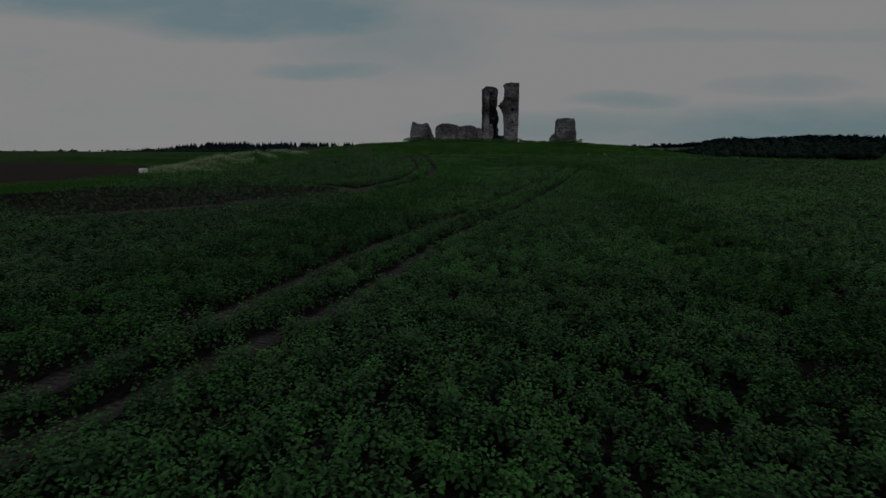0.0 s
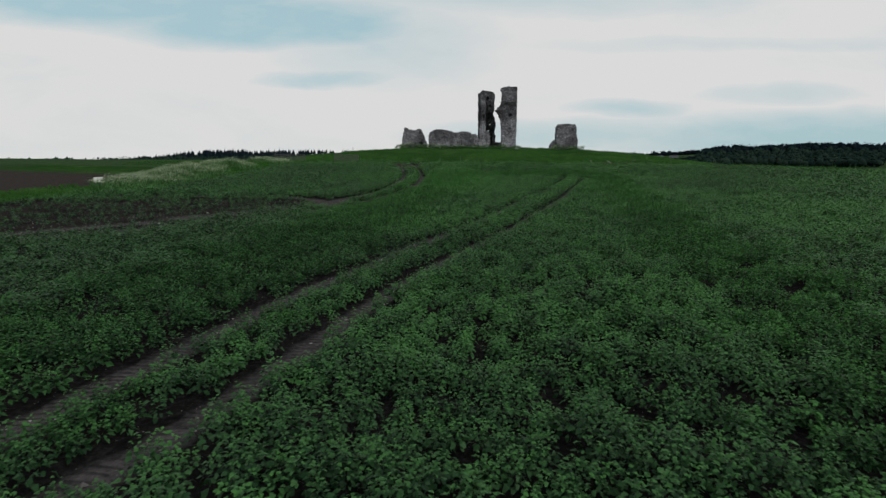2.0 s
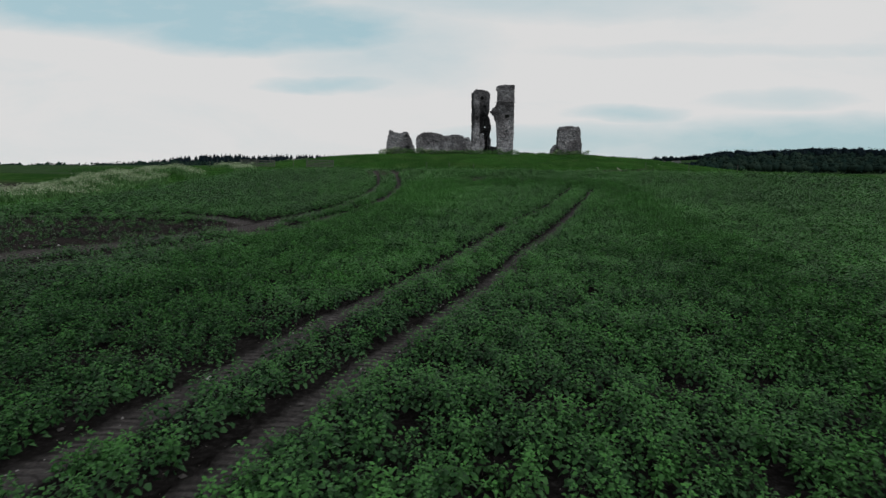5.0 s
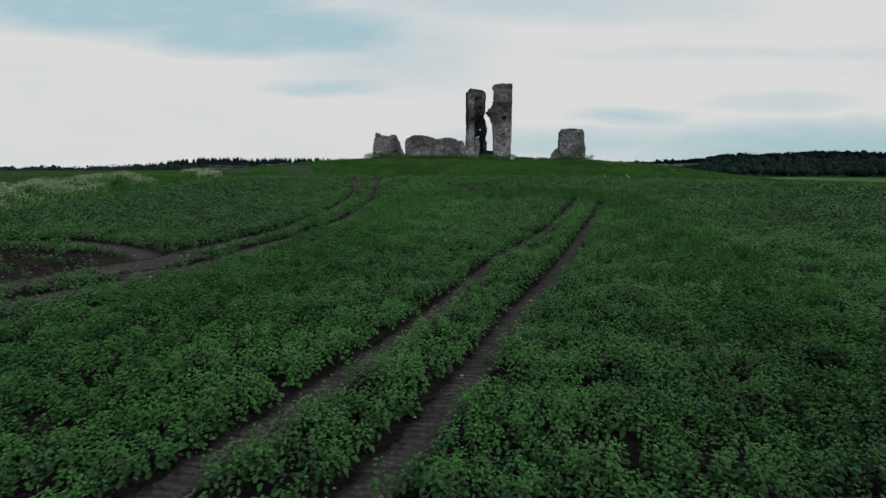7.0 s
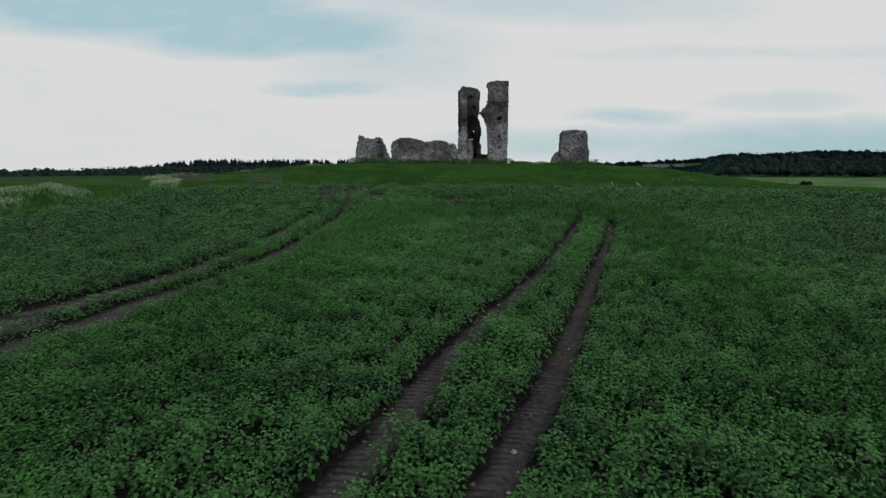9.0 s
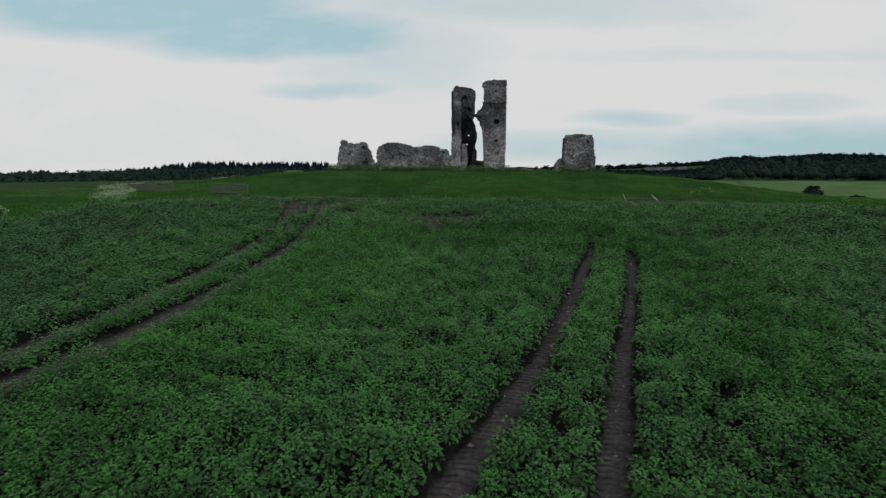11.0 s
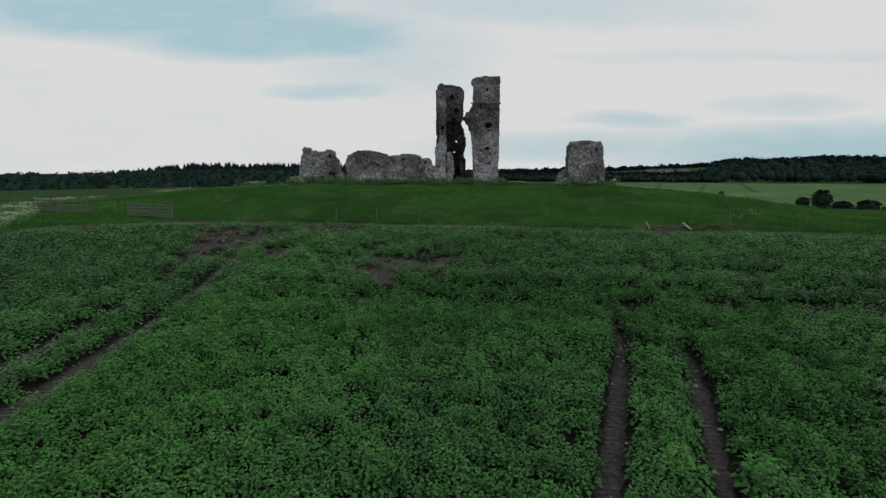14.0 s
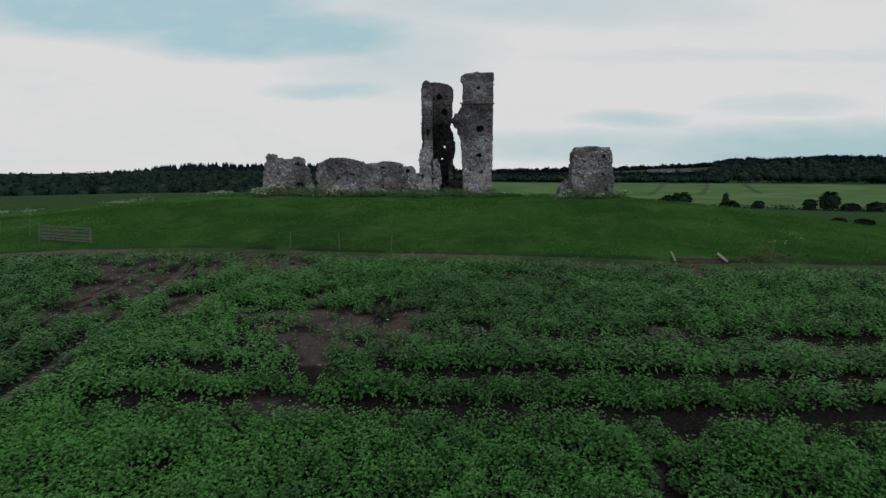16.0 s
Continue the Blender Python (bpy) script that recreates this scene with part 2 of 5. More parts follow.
def node(nt, kind, **inputs):
    n = nt.nodes.new(kind)
    for k, v in inputs.items():
        sock = n.inputs[k.replace("_", " ")]
        if isinstance(v, bpy.types.NodeSocket):
            nt.links.new(v, sock)
        else:
            sock.default_value = v
    return n


def place(nt):
    return nt.nodes.new("ShaderNodeNewGeometry").outputs["Position"]


def noise_node(nt, scale, detail=4.0, rough=0.6, vec=None):
    return node(nt, "ShaderNodeTexNoise", Vector=vec or place(nt), Scale=scale, Detail=detail, Roughness=rough).outputs[0]


def ramp(nt, fac, stops):
    r = nt.nodes.new("ShaderNodeValToRGB")
    els = r.color_ramp.elements
    while len(els) < len(stops):
        els.new(0.5)
    for e, (at, col) in zip(els, stops):
        e.position, e.color = at, (*col, 1)
    nt.links.new(fac, r.inputs[0])
    return r.outputs[0]


def mixed(nt, fac, a, b, mode="MIX"):
    m = nt.nodes.new("ShaderNodeMix")
    m.data_type, m.blend_type = "RGBA", mode
    for sock, v in (("Factor", fac), ("A", a), ("B", b)):
        if isinstance(v, bpy.types.NodeSocket):
            nt.links.new(v, m.inputs[sock])
        else:
            m.inputs[sock].default_value = v if sock == "Factor" else (*v, 1)
    return m.outputs["Result"]


def bump(nt, bsdf, height, strength=0.5, distance=0.05):
    n = node(nt, "ShaderNodeBump", Height=height, Strength=strength, Distance=distance)
    nt.links.new(n.outputs[0], bsdf.inputs["Normal"])


def attr(nt, name, out="Fac"):
    a = nt.nodes.new("ShaderNodeAttribute")
    a.attribute_name = name
    return a.outputs[out]


def ground_material():
    m, nt, b = material("ground", 0.95, 0.0)
    fine, mid, wide = noise_node(nt, 9.0, 6, 0.7), noise_node(nt, 1.3, 4), noise_node(nt, 0.06, 3)
    # near-black soil: shade between the plants is put into its colour
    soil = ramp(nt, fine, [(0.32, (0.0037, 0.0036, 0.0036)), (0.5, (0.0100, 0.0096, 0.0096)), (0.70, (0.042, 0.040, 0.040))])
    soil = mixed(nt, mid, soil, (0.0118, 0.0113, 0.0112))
    flint = node(nt, "ShaderNodeTexVoronoi", Vector=place(nt), Scale=7.0)
    stone = nt.nodes.new("ShaderNodeMath")
    stone.operation = "LESS_THAN"
    nt.links.new(flint.outputs["Distance"], stone.inputs[0])
    stone.inputs[1].default_value = 0.07
    soil = mixed(nt, stone.outputs[0], soil, (0.20, 0.185, 0.175))
    soil = mixed(nt, attr(nt, "wheel"), soil, ramp(nt, fine, [(0.3, (0.024, 0.0230, 0.0232)), (0.7, (0.088, 0.084, 0.085))]))
    land = nt.nodes.new("ShaderNodeSeparateColor")
    nt.links.new(attr(nt, "land", "Color"), land.inputs[0])
    grass = ramp(nt, mid, [(0.28, (0.012, 0.038, 0.008)), (0.5, (0.021, 0.064, 0.014)), (0.75, (0.036, 0.088, 0.022))])
    grass = mixed(nt, wide, grass, (0.018, 0.056, 0.013))
    grass = mixed(nt, ramp(nt, noise_node(nt, 0.11, 5, 0.65), [(0.42, (0.75, 0.75, 0.75)), (0.60, (0, 0, 0))]), grass, (0.013, 0.036, 0.010))
    tall = noise_node(nt, 0.30, 6, 0.75)
    grass = mixed(nt, ramp(nt, tall, [(0.48, (0, 0, 0)), (0.70, (0.8, 0.8, 0.8))]), grass, (0.042, 0.080, 0.024))
    crop = ramp(nt, mid, [(0.3, (0.022, 0.044, 0.019)), (0.7, (0.036, 0.066, 0.030))])
    pale = ramp(nt, noise_node(nt, 0.025, 5, 0.6), [(0.35, (0.052, 0.098, 0.042)), (0.65, (0.082, 0.136, 0.062))])
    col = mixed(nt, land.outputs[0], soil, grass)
    col = mixed(nt, land.outputs[1], col, crop)
    col = mixed(nt, land.outputs[2], col, pale)
    worn = attr(nt, "worn")
    col = mixed(nt, worn, col, ramp(nt, fine, [(0.3, (0.044, 0.039, 0.036)), (0.7, (0.104, 0.092, 0.084))]))
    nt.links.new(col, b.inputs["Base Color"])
    # tyre lugs pressed across each wheel track
    lug = node(nt, "ShaderNodeTexWave", Vector=attr(nt, "lug", "Vector"), Scale=1.55, Distortion=2.2, Detail=2.0)
    lug.inputs["Detail Scale"].default_value = 2.0
    press = nt.nodes.new("ShaderNodeMath")
    press.operation = "MULTIPLY"
    nt.links.new(lug.outputs["Fac"], press.inputs[0])
    nt.links.new(attr(nt, "wheel"), press.inputs[1])
    hgt = nt.nodes.new("ShaderNodeMath")
    hgt.operation = "MULTIPLY_ADD"
    nt.links.new(press.outputs[0], hgt.inputs[0])
    hgt.inputs[1].default_value = 1.3
    nt.links.new(fine, hgt.inputs[2])
    bump(nt, b, hgt.outputs[0], 0.9, 0.06)
    return m


def leaf_material(name, dark, light, pale, rough=0.5, spec=0.35, toned=None, thin=0.0):
    m, nt, b = material(name, rough, spec)
    isl = nt.nodes.new("ShaderNodeNewGeometry").outputs["Random Per Island"]
    col = ramp(nt, isl, [(0.0, dark), (0.55, light), (1.0, pale)])
    col = mixed(nt, attr(nt, "tone"), col, toned or (light[0] * 1.7, light[1] * 1.2, light[2] * 0.75))
    nt.links.new(col, b.inputs["Base Color"])
    if thin:  # daylight shining through thin leaves
        glow = node(nt, "ShaderNodeBsdfTranslucent", Color=mixed(nt, 1.0, col, (1.25, 1.38, 1.0), "MULTIPLY"))
        both = node(nt, "ShaderNodeMixShader", Fac=thin)
        nt.links.new(b.outputs[0], both.inputs[1])
        nt.links.new(glow.outputs[0], both.inputs[2])
        nt.links.new(both.outputs[0], nt.nodes["Material Output"].inputs["Surface"])
    return m


def stone_material(name, shade_mix, pale=1.0, bands=()):
    """Flint and stone rubble in pale mortar, mixed last towards near black as painted shade; pale: how light the stone;
    bands: height and strength of weather stains.
    """
    m, nt, b = material(name, 0.93, 0.0)
    pos = place(nt)
    warp = node(nt, "ShaderNodeTexNoise", Vector=pos, Scale=2.5, Detail=3.0)
    off = nt.nodes.new("ShaderNodeVectorMath")
    off.operation = "MULTIPLY_ADD"
    nt.links.new(warp.outputs["Color"], off.inputs[0])
    off.inputs[1].default_value = (0.16, 0.16, 0.10)
    nt.links.new(pos, off.inputs[2])
    vor = node(nt, "ShaderNodeTexVoronoi", Vector=off.outputs[0], Scale=5.6)
    edge = nt.nodes.new("ShaderNodeTexVoronoi")
    edge.feature = "DISTANCE_TO_EDGE"
    edge.inputs["Scale"].default_value = 5.6
    nt.links.new(off.outputs[0], edge.inputs["Vector"])
    cell = nt.nodes.new("ShaderNodeSeparateColor")
    nt.links.new(vor.outputs["Color"], cell.inputs[0])
    stones = ramp(nt, cell.outputs[0], [(0.0, (0.105, 0.111, 0.121)), (0.35, (0.232, 0.238, 0.255)), (0.62, (0.292, 0.292, 0.297)), (0.86, (0.40, 0.405, 0.418)), (1.0, (0.62, 0.63, 0.64))])
    mortar = ramp(nt, noise_node(nt, 16.0, 5, 0.7), [(0.3, (0.205, 0.208, 0.214)), (0.7, (0.40, 0.404, 0.414))])
    joint = ramp(nt, edge.outputs["Distance"], [(0.02, (1, 1, 1)), (0.13, (0, 0, 0))])
    col = mixed(nt, joint, stones, mortar)
    stain = ramp(nt, noise_node(nt, 0.55, 6, 0.7), [(0.36, (0.40, 0.39, 0.40)), (0.60, (1, 1, 1))])
    col = mixed(nt, 0.8, col, stain, "MULTIPLY")
    wide = node(nt, "ShaderNodeMapping", Vector=pos)
    wide.inputs["Scale"].default_value = (0.22, 0.22, 0.42)
    wide.inputs["Location"].default_value = (0.35, 0.0, 0.15)
    band = ramp(nt, noise_node(nt, 1.0, 4, 0.55, wide.outputs[0]), [(0.40, (0.48, 0.46, 0.46)), (0.58, (1.0, 1.0, 1.0))])
    col = mixed(nt, 0.85, col, band, "MULTIPLY")
    lichen = ramp(nt, noise_node(nt, 2.2, 6, 0.75), [(0.60, (0, 0, 0)), (0.72, (0.55, 0.55, 0.55))])
    col = mixed(nt, lichen, col, (0.34, 0.335, 0.30))
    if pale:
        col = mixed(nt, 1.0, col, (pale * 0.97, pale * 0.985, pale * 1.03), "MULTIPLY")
    if bands:
        up = nt.nodes.new("ShaderNodeSeparateXYZ")
        nt.links.new(pos, up.inputs[0])
        ragged = node(nt, "ShaderNodeMath", Value=noise_node(nt, 0.8, 5, 0.65))
        ragged.operation = "MULTIPLY_ADD"
        ragged.inputs[1].default_value = 2.4
        nt.links.new(up.outputs[2], ragged.inputs[2])
        part_up = node(nt, "ShaderNodeMapRange", Value=ragged.outputs[0])
        part_up.inputs["From Min"].default_value, part_up.inputs["From Max"].default_value = BASE + 1.2, 17.5
        col = mixed(nt, 1.0, col, ramp(nt, part_up.outputs[0], [((z - BASE) / 12.0, (v, v, v)) for z, v in bands]), "MULTIPLY")
    col = mixed(nt, shade_mix, col, (0.030, 0.030, 0.032))
    nt.links.new(col, b.inputs["Base Color"])
    pits = noise_node(nt, 6.0, 6, 0.75)
    hgt = nt.nodes.new("ShaderNodeMath")
    hgt.operation = "MULTIPLY_ADD"
    nt.links.new(edge.outputs["Distance"], hgt.inputs[0])
    hgt.inputs[1].default_value = 1.3
    nt.links.new(pits, hgt.inputs[2])
    bump(nt, b, hgt.outputs[0], 1.0, 0.16)
    return m


def wood_material(name, dark, light, rough=0.85):
    m, nt, b = material(name, rough, 0.05)
    vec = node(nt, "ShaderNodeMapping", Vector=nt.nodes.new("ShaderNodeTexCoord").outputs["Object"])
    vec.inputs["Scale"].default_value = (2.0, 14.0, 14.0)
    g = noise_node(nt, 3.0, 6, 0.65, vec.outputs[0])
    col = ramp(nt, g, [(0.3, dark), (0.7, light)])
    col = mixed(nt, ramp(nt, noise_node(nt, 3.0, 4), [(0.5, (0, 0, 0)), (0.8, (0.5, 0.5, 0.5))]), col, (0.10, 0.12, 0.075))
    nt.links.new(col, b.inputs["Base Color"])
    bump(nt, b, g, 0.5, 0.01)
    return m


def plain_material(name, col, rough=0.7, metal=0.0):
    m, nt, b = material(name, rough, 0.3)
    n = noise_node(nt, 12.0, 5, 0.7)
    nt.links.new(ramp(nt, n, [(0.25, tuple(c * 0.72 for c in col)), (0.75, tuple(min(1, c * 1.12) for c in col))]), b.inputs["Base Color"])
    b.inputs["Metallic"].default_value = metal
    return m


MAT_GROUND = ground_material()
MAT_CROP = leaf_material("bean_leaf", (0.006, 0.023, 0.008), (0.012, 0.042, 0.014), (0.030, 0.076, 0.030), 0.5, 0.10, (0.058, 0.184, 0.041), 0.10)
MAT_GRASS = leaf_material("grass_blade", (0.021, 0.072, 0.014), (0.026, 0.084, 0.017), (0.031, 0.092, 0.020), 0.7, 0.0, (0.052, 0.132, 0.029))
MAT_WEED = leaf_material("nettle_leaf", (0.034, 0.092, 0.028), (0.058, 0.135, 0.046), (0.110, 0.195, 0.088), 0.6, 0.0, (0.085, 0.165, 0.062))
MAT_UMBEL = leaf_material("white_blossom", (0.12, 0.18, 0.09), (0.25, 0.32, 0.20), (0.52, 0.58, 0.46), 0.8, 0.0)
MAT_STONE = stone_material("rubble_stone", 0.0, 0.78)
BASE = 4.3
# rubble darkened in its colour to stand for shade inside the tower
MAT_SHADED = stone_material("shaded_rubble", 0.66)
MAT_TOWER = stone_material("weathered_rubble", 0.0, 1.12, [(BASE, 0.5), (5.2, 0.92), (9.6, 1.0), (10.4, 0.60), (11.2, 0.35), (13.0, 0.38), (13.6, 0.68), (16.3, 0.52)])
# lighter rubble copy: light on the stump's front is put into its colour
MAT_PALE_LIT = stone_material("pale_lit_stone", 0.0, 1.05)
MAT_WOODS = leaf_material("woodland_leaf", (0.007, 0.016, 0.014), (0.009, 0.020, 0.017), (0.013, 0.026, 0.021), 0.9, 0.0, (0.022, 0.036, 0.027))
MAT_CONIFER = leaf_material("conifer_needles", (0.004, 0.008, 0.012), (0.006, 0.011, 0.015), (0.009, 0.015, 0.018), 0.9, 0.0, (0.009, 0.015, 0.018))
MAT_FLINT = leaf_material("flint", (0.045, 0.043, 0.043), (0.080, 0.078, 0.078), (0.26, 0.26, 0.265), 0.7, 0.1)
MAT_BARK = plain_material("bark", (0.07, 0.06, 0.05), 0.9)


# ---- mesh helpers ----
def big_mesh(name, verts, faces, mat, smooth=False):
    """A mesh from arrays: verts (n, 3), faces (m, 3 or 4) or a list of such arrays."""
    me = bpy.data.meshes.new(name)
    groups = [np.ascontiguousarray(f, np.int32) for f in (faces if isinstance(faces, list) else [faces])]
    verts = np.ascontiguousarray(verts, np.float32)
    loops = np.concatenate([f.ravel() for f in groups])
    sizes = np.concatenate([np.full(len(f), f.shape[1], np.int32) for f in groups])
    me.vertices.add(len(verts))
    me.vertices.foreach_set("co", verts.ravel())
    me.loops.add(len(loops))
    me.loops.foreach_set("vertex_index", loops)
    me.polygons.add(len(sizes))
    me.polygons.foreach_set("loop_start", np.concatenate([[0], np.cumsum(sizes)[:-1]]).astype(np.int32))
    me.polygons.foreach_set("use_smooth", np.full(len(sizes), smooth))
    me.update(calc_edges=True)
    if mat:
        me.materials.append(mat)
    return me


def point_attr(me, name, kind, values):
    a = me.attributes.new(name, kind, "POINT")
    a.data.foreach_set({"FLOAT": "value", "FLOAT_VECTOR": "vector", "FLOAT_COLOR": "color"}[kind], np.ascontiguousarray(values, np.float32).ravel())


def part(name, data, mat, parent, label=""):
    """Links a bmesh or mesh as one mesh object under a thing or a part."""
    if isinstance(data, bmesh.types.BMesh):
        me = bpy.data.meshes.new(name)
        data.to_mesh(me)
        data.free()
    else:
        me = data
    if mat and not me.materials:
        me.materials.append(mat)
    ob = new(name, me)
    ob.parent = parent
    return tagged(ob, label)


def thing(name, at, label, category, group="", kind="", turn=0.0):
    e = new(name)
    e.empty_display_size = 0.3
    e.matrix_world = pose(*at, 0, 0, turn)
    return tagged(e, label, category, group, kind)


# ---- the ground: one sheet out to the horizon ----
def steps_out(start, first, grow, end):
    out, x, s = [], start, first
    while x < end:
        s *= grow
        x += s
        out.append(x)
    return out


def build_ground():
    right = steps_out(18, 0.16, 1.075, 4500)
    xs = np.array([-v - 2 for v in right[::-1]] + list(np.arange(-20, 18.01, 0.27)) + right)
    ys = np.array([-v for v in steps_out(64, 0.3, 1.22, 900)[::-1]] + list(np.arange(-64, 37.01, 0.40)) + steps_out(37, 0.21, 1.07, 4800))
    X, Y = np.meshgrid(xs, ys)
    Z = ground_z(X, Y)
    x, y = X.ravel(), Y.ravel()
    nx, ny = len(xs), len(ys)
    i = (np.arange(ny - 1)[:, None] * nx + np.arange(nx - 1)[None]).ravel()
    me = big_mesh("ground", np.column_stack([x, y, Z.ravel()]), np.column_stack([i, i + 1, i + nx + 1, i + nx]), MAT_GROUND, True)
    p = np.column_stack([x, y])
    wob = (fbm(p, 0.5, 3, 5) - 0.5) * 2.0
    beyond = sstep(-0.1, 0.3, y - edge_y(x) + wob * 0.5)
    beside = sstep(0.4, -0.4, x - bank_x(y) + wob) * sstep(45, 30, y)
    grass = np.maximum(beyond, beside)
    worn = 0.9 * np.exp(-((y - edge_y(x) + wob * 0.25 - 1.1) / 0.85) ** 2) * (0.25 + 0.85 * sstep(0.42, 0.55, fbm(p, 0.22, 2, 41) + 0.12 * sstep(2, -8, x))) * (sstep(12, -6, x) + 0.35 * sstep(9, 12, x)) * (np.abs(x) < 40)
    rut = np.exp(-((y - edge_y(x) + wob * 0.12 - 2.1) / 0.42) ** 2) * (np.abs(x) < 34) * sstep(0.30, 0.42, fbm(p, 0.5, 2, 45))
    worn = np.maximum(worn, 0.62 * bareness(x, y) * (1 - beyond) * sstep(0.34, 0.5, fbm(p, 0.8, 3, 43)) * np.maximum(sstep(12, 18, y), 0.25 * sstep(-15, -18, x) * sstep(-5, -9, y)) * (np.abs(x) < 40))
    # far-off land: ploughed and green fields beside, a pale corn field across the valley
    r = np.hypot(x, y)
    bearing = x / np.maximum(y, 1)
    strip = bank_x(np.clip(y, -60, 40)) - x
    plough = sstep(8.5, 10.5, strip + wob * 1.5) * sstep(34, 30, strip + wob) * sstep(17, 12, y + wob) * sstep(-90, -60, y)
    beside = np.maximum(beside, plough)
    worn = np.maximum(worn, 0.34 * plough)
    grass = np.maximum(beyond, beside) * (1 - plough) * (1 - rut)
    crop = np.maximum((1 - grass) * sstep(56, 62, np.abs(x)) * (plough < 0.5), beside * sstep(30, 36, strip + wob))
    crop = np.maximum(crop, sstep(-37, -45, x + wob * 2) * beyond)
    grass = grass * (1 - crop)
    dull = sstep(75, 85, r) * sstep(50, 60, y)
    crop = np.maximum(crop, dull * np.maximum(np.maximum(0.75 * (vnoise(p, 0.008, 71) > 0.35), sstep(-0.2, -0.3, bearing)), sstep(700, 760, r)))
    pale = sstep(398, 412, r) * sstep(760, 735, r) * sstep(0.02, 0.06, bearing) * sstep(0.95, 0.88, bearing)
    pale = np.maximum(pale, 0.9 * sstep(985, 1000, r) * sstep(1110, 1090, r) * sstep(0.28, 0.31, bearing) * sstep(0.41, 0.39, bearing))
    land = np.column_stack([grass, crop, pale, np.ones(len(x))])
    wheel, lug = np.zeros(len(x)), np.zeros((len(x), 3))
    for line, half, _ in TRACKS[:6]:
        d, along = near_line(x, y, line)
        half = half_width(half, y)
        m = d < half * 2.2
        wheel[m] = np.maximum(wheel[m], sstep(half * 1.7, half * 0.8, d)[m])
        lug[m, 0] = along[m] + 0.5 * d[m]
    point_attr(me, "land", "FLOAT_COLOR", land)
    point_attr(me, "worn", "FLOAT", worn)
    point_attr(me, "wheel", "FLOAT", wheel)
    point_attr(me, "lug", "FLOAT_VECTOR", lug)
    tagged(new("ground", me), "rolling farmland with brown soil, wheel ruts and a grassy mound", "ground", kind="structure")


build_ground()


# ---- leafy stuff: many small blades or leaves in one mesh ----
def leaf_points(centre, aim, up, length, width, bend=0.25):
    """Corners (n, 4, 3) of kite-shaped leaves: centre is each leaf's foot, aim its direction, up its upper side."""
    side = np.cross(aim, up)
    side /= np.linalg.norm(side, axis=1, keepdims=True) + 1e-9
    nrm = np.cross(side, aim)
    L, W = length[:, None], width[:, None]
    mid = centre + aim * L * 0.5 + nrm * L * 0.10
    tip = centre + aim * L - nrm * L * bend
    return np.stack([centre, mid + side * W * 0.5, tip, mid - side * W * 0.5], 1)


def leaves(name, centre, aim, up, length, width, tone, mat, bend=0.25):
    v = leaf_points(centre, aim, up, length, width, bend).reshape(-1, 3)
    me = big_mesh(name, v, np.arange(len(v)).reshape(-1, 4), mat)
    point_attr(me, "tone", "FLOAT", np.repeat(tone, 4))
    return me


def unit(v):
    return v / (np.linalg.norm(v, axis=1, keepdims=True) + 1e-9)


def jittered(x0, x1, y0, y1, step, rng):
    gx, gy = np.meshgrid(np.arange(x0, x1, step), np.arange(y0, y1, step))
    return (gx.ravel() + rng.uniform(-0.5, 0.5, gx.size) * step, gy.ravel() + rng.uniform(-0.5, 0.5, gx.size) * step)


FLIGHT = [(-11.2 + 11.2 * k / 12, -64 + 64 * k / 12) for k in range(13)]


def passing(x, y):
    """How near the flight passes a place that lies ahead of it; far off for places that it never faces."""
    best = np.full(len(x), 200.0)
    for fx, fy in FLIGHT:
        ahead = y - fy
        seen = (ahead > 4) & (np.abs(x - fx) < 0.80 * ahead + 1.5)
        best = np.where(seen, np.minimum(best, np.hypot(x - fx, ahead)), best)
    return best


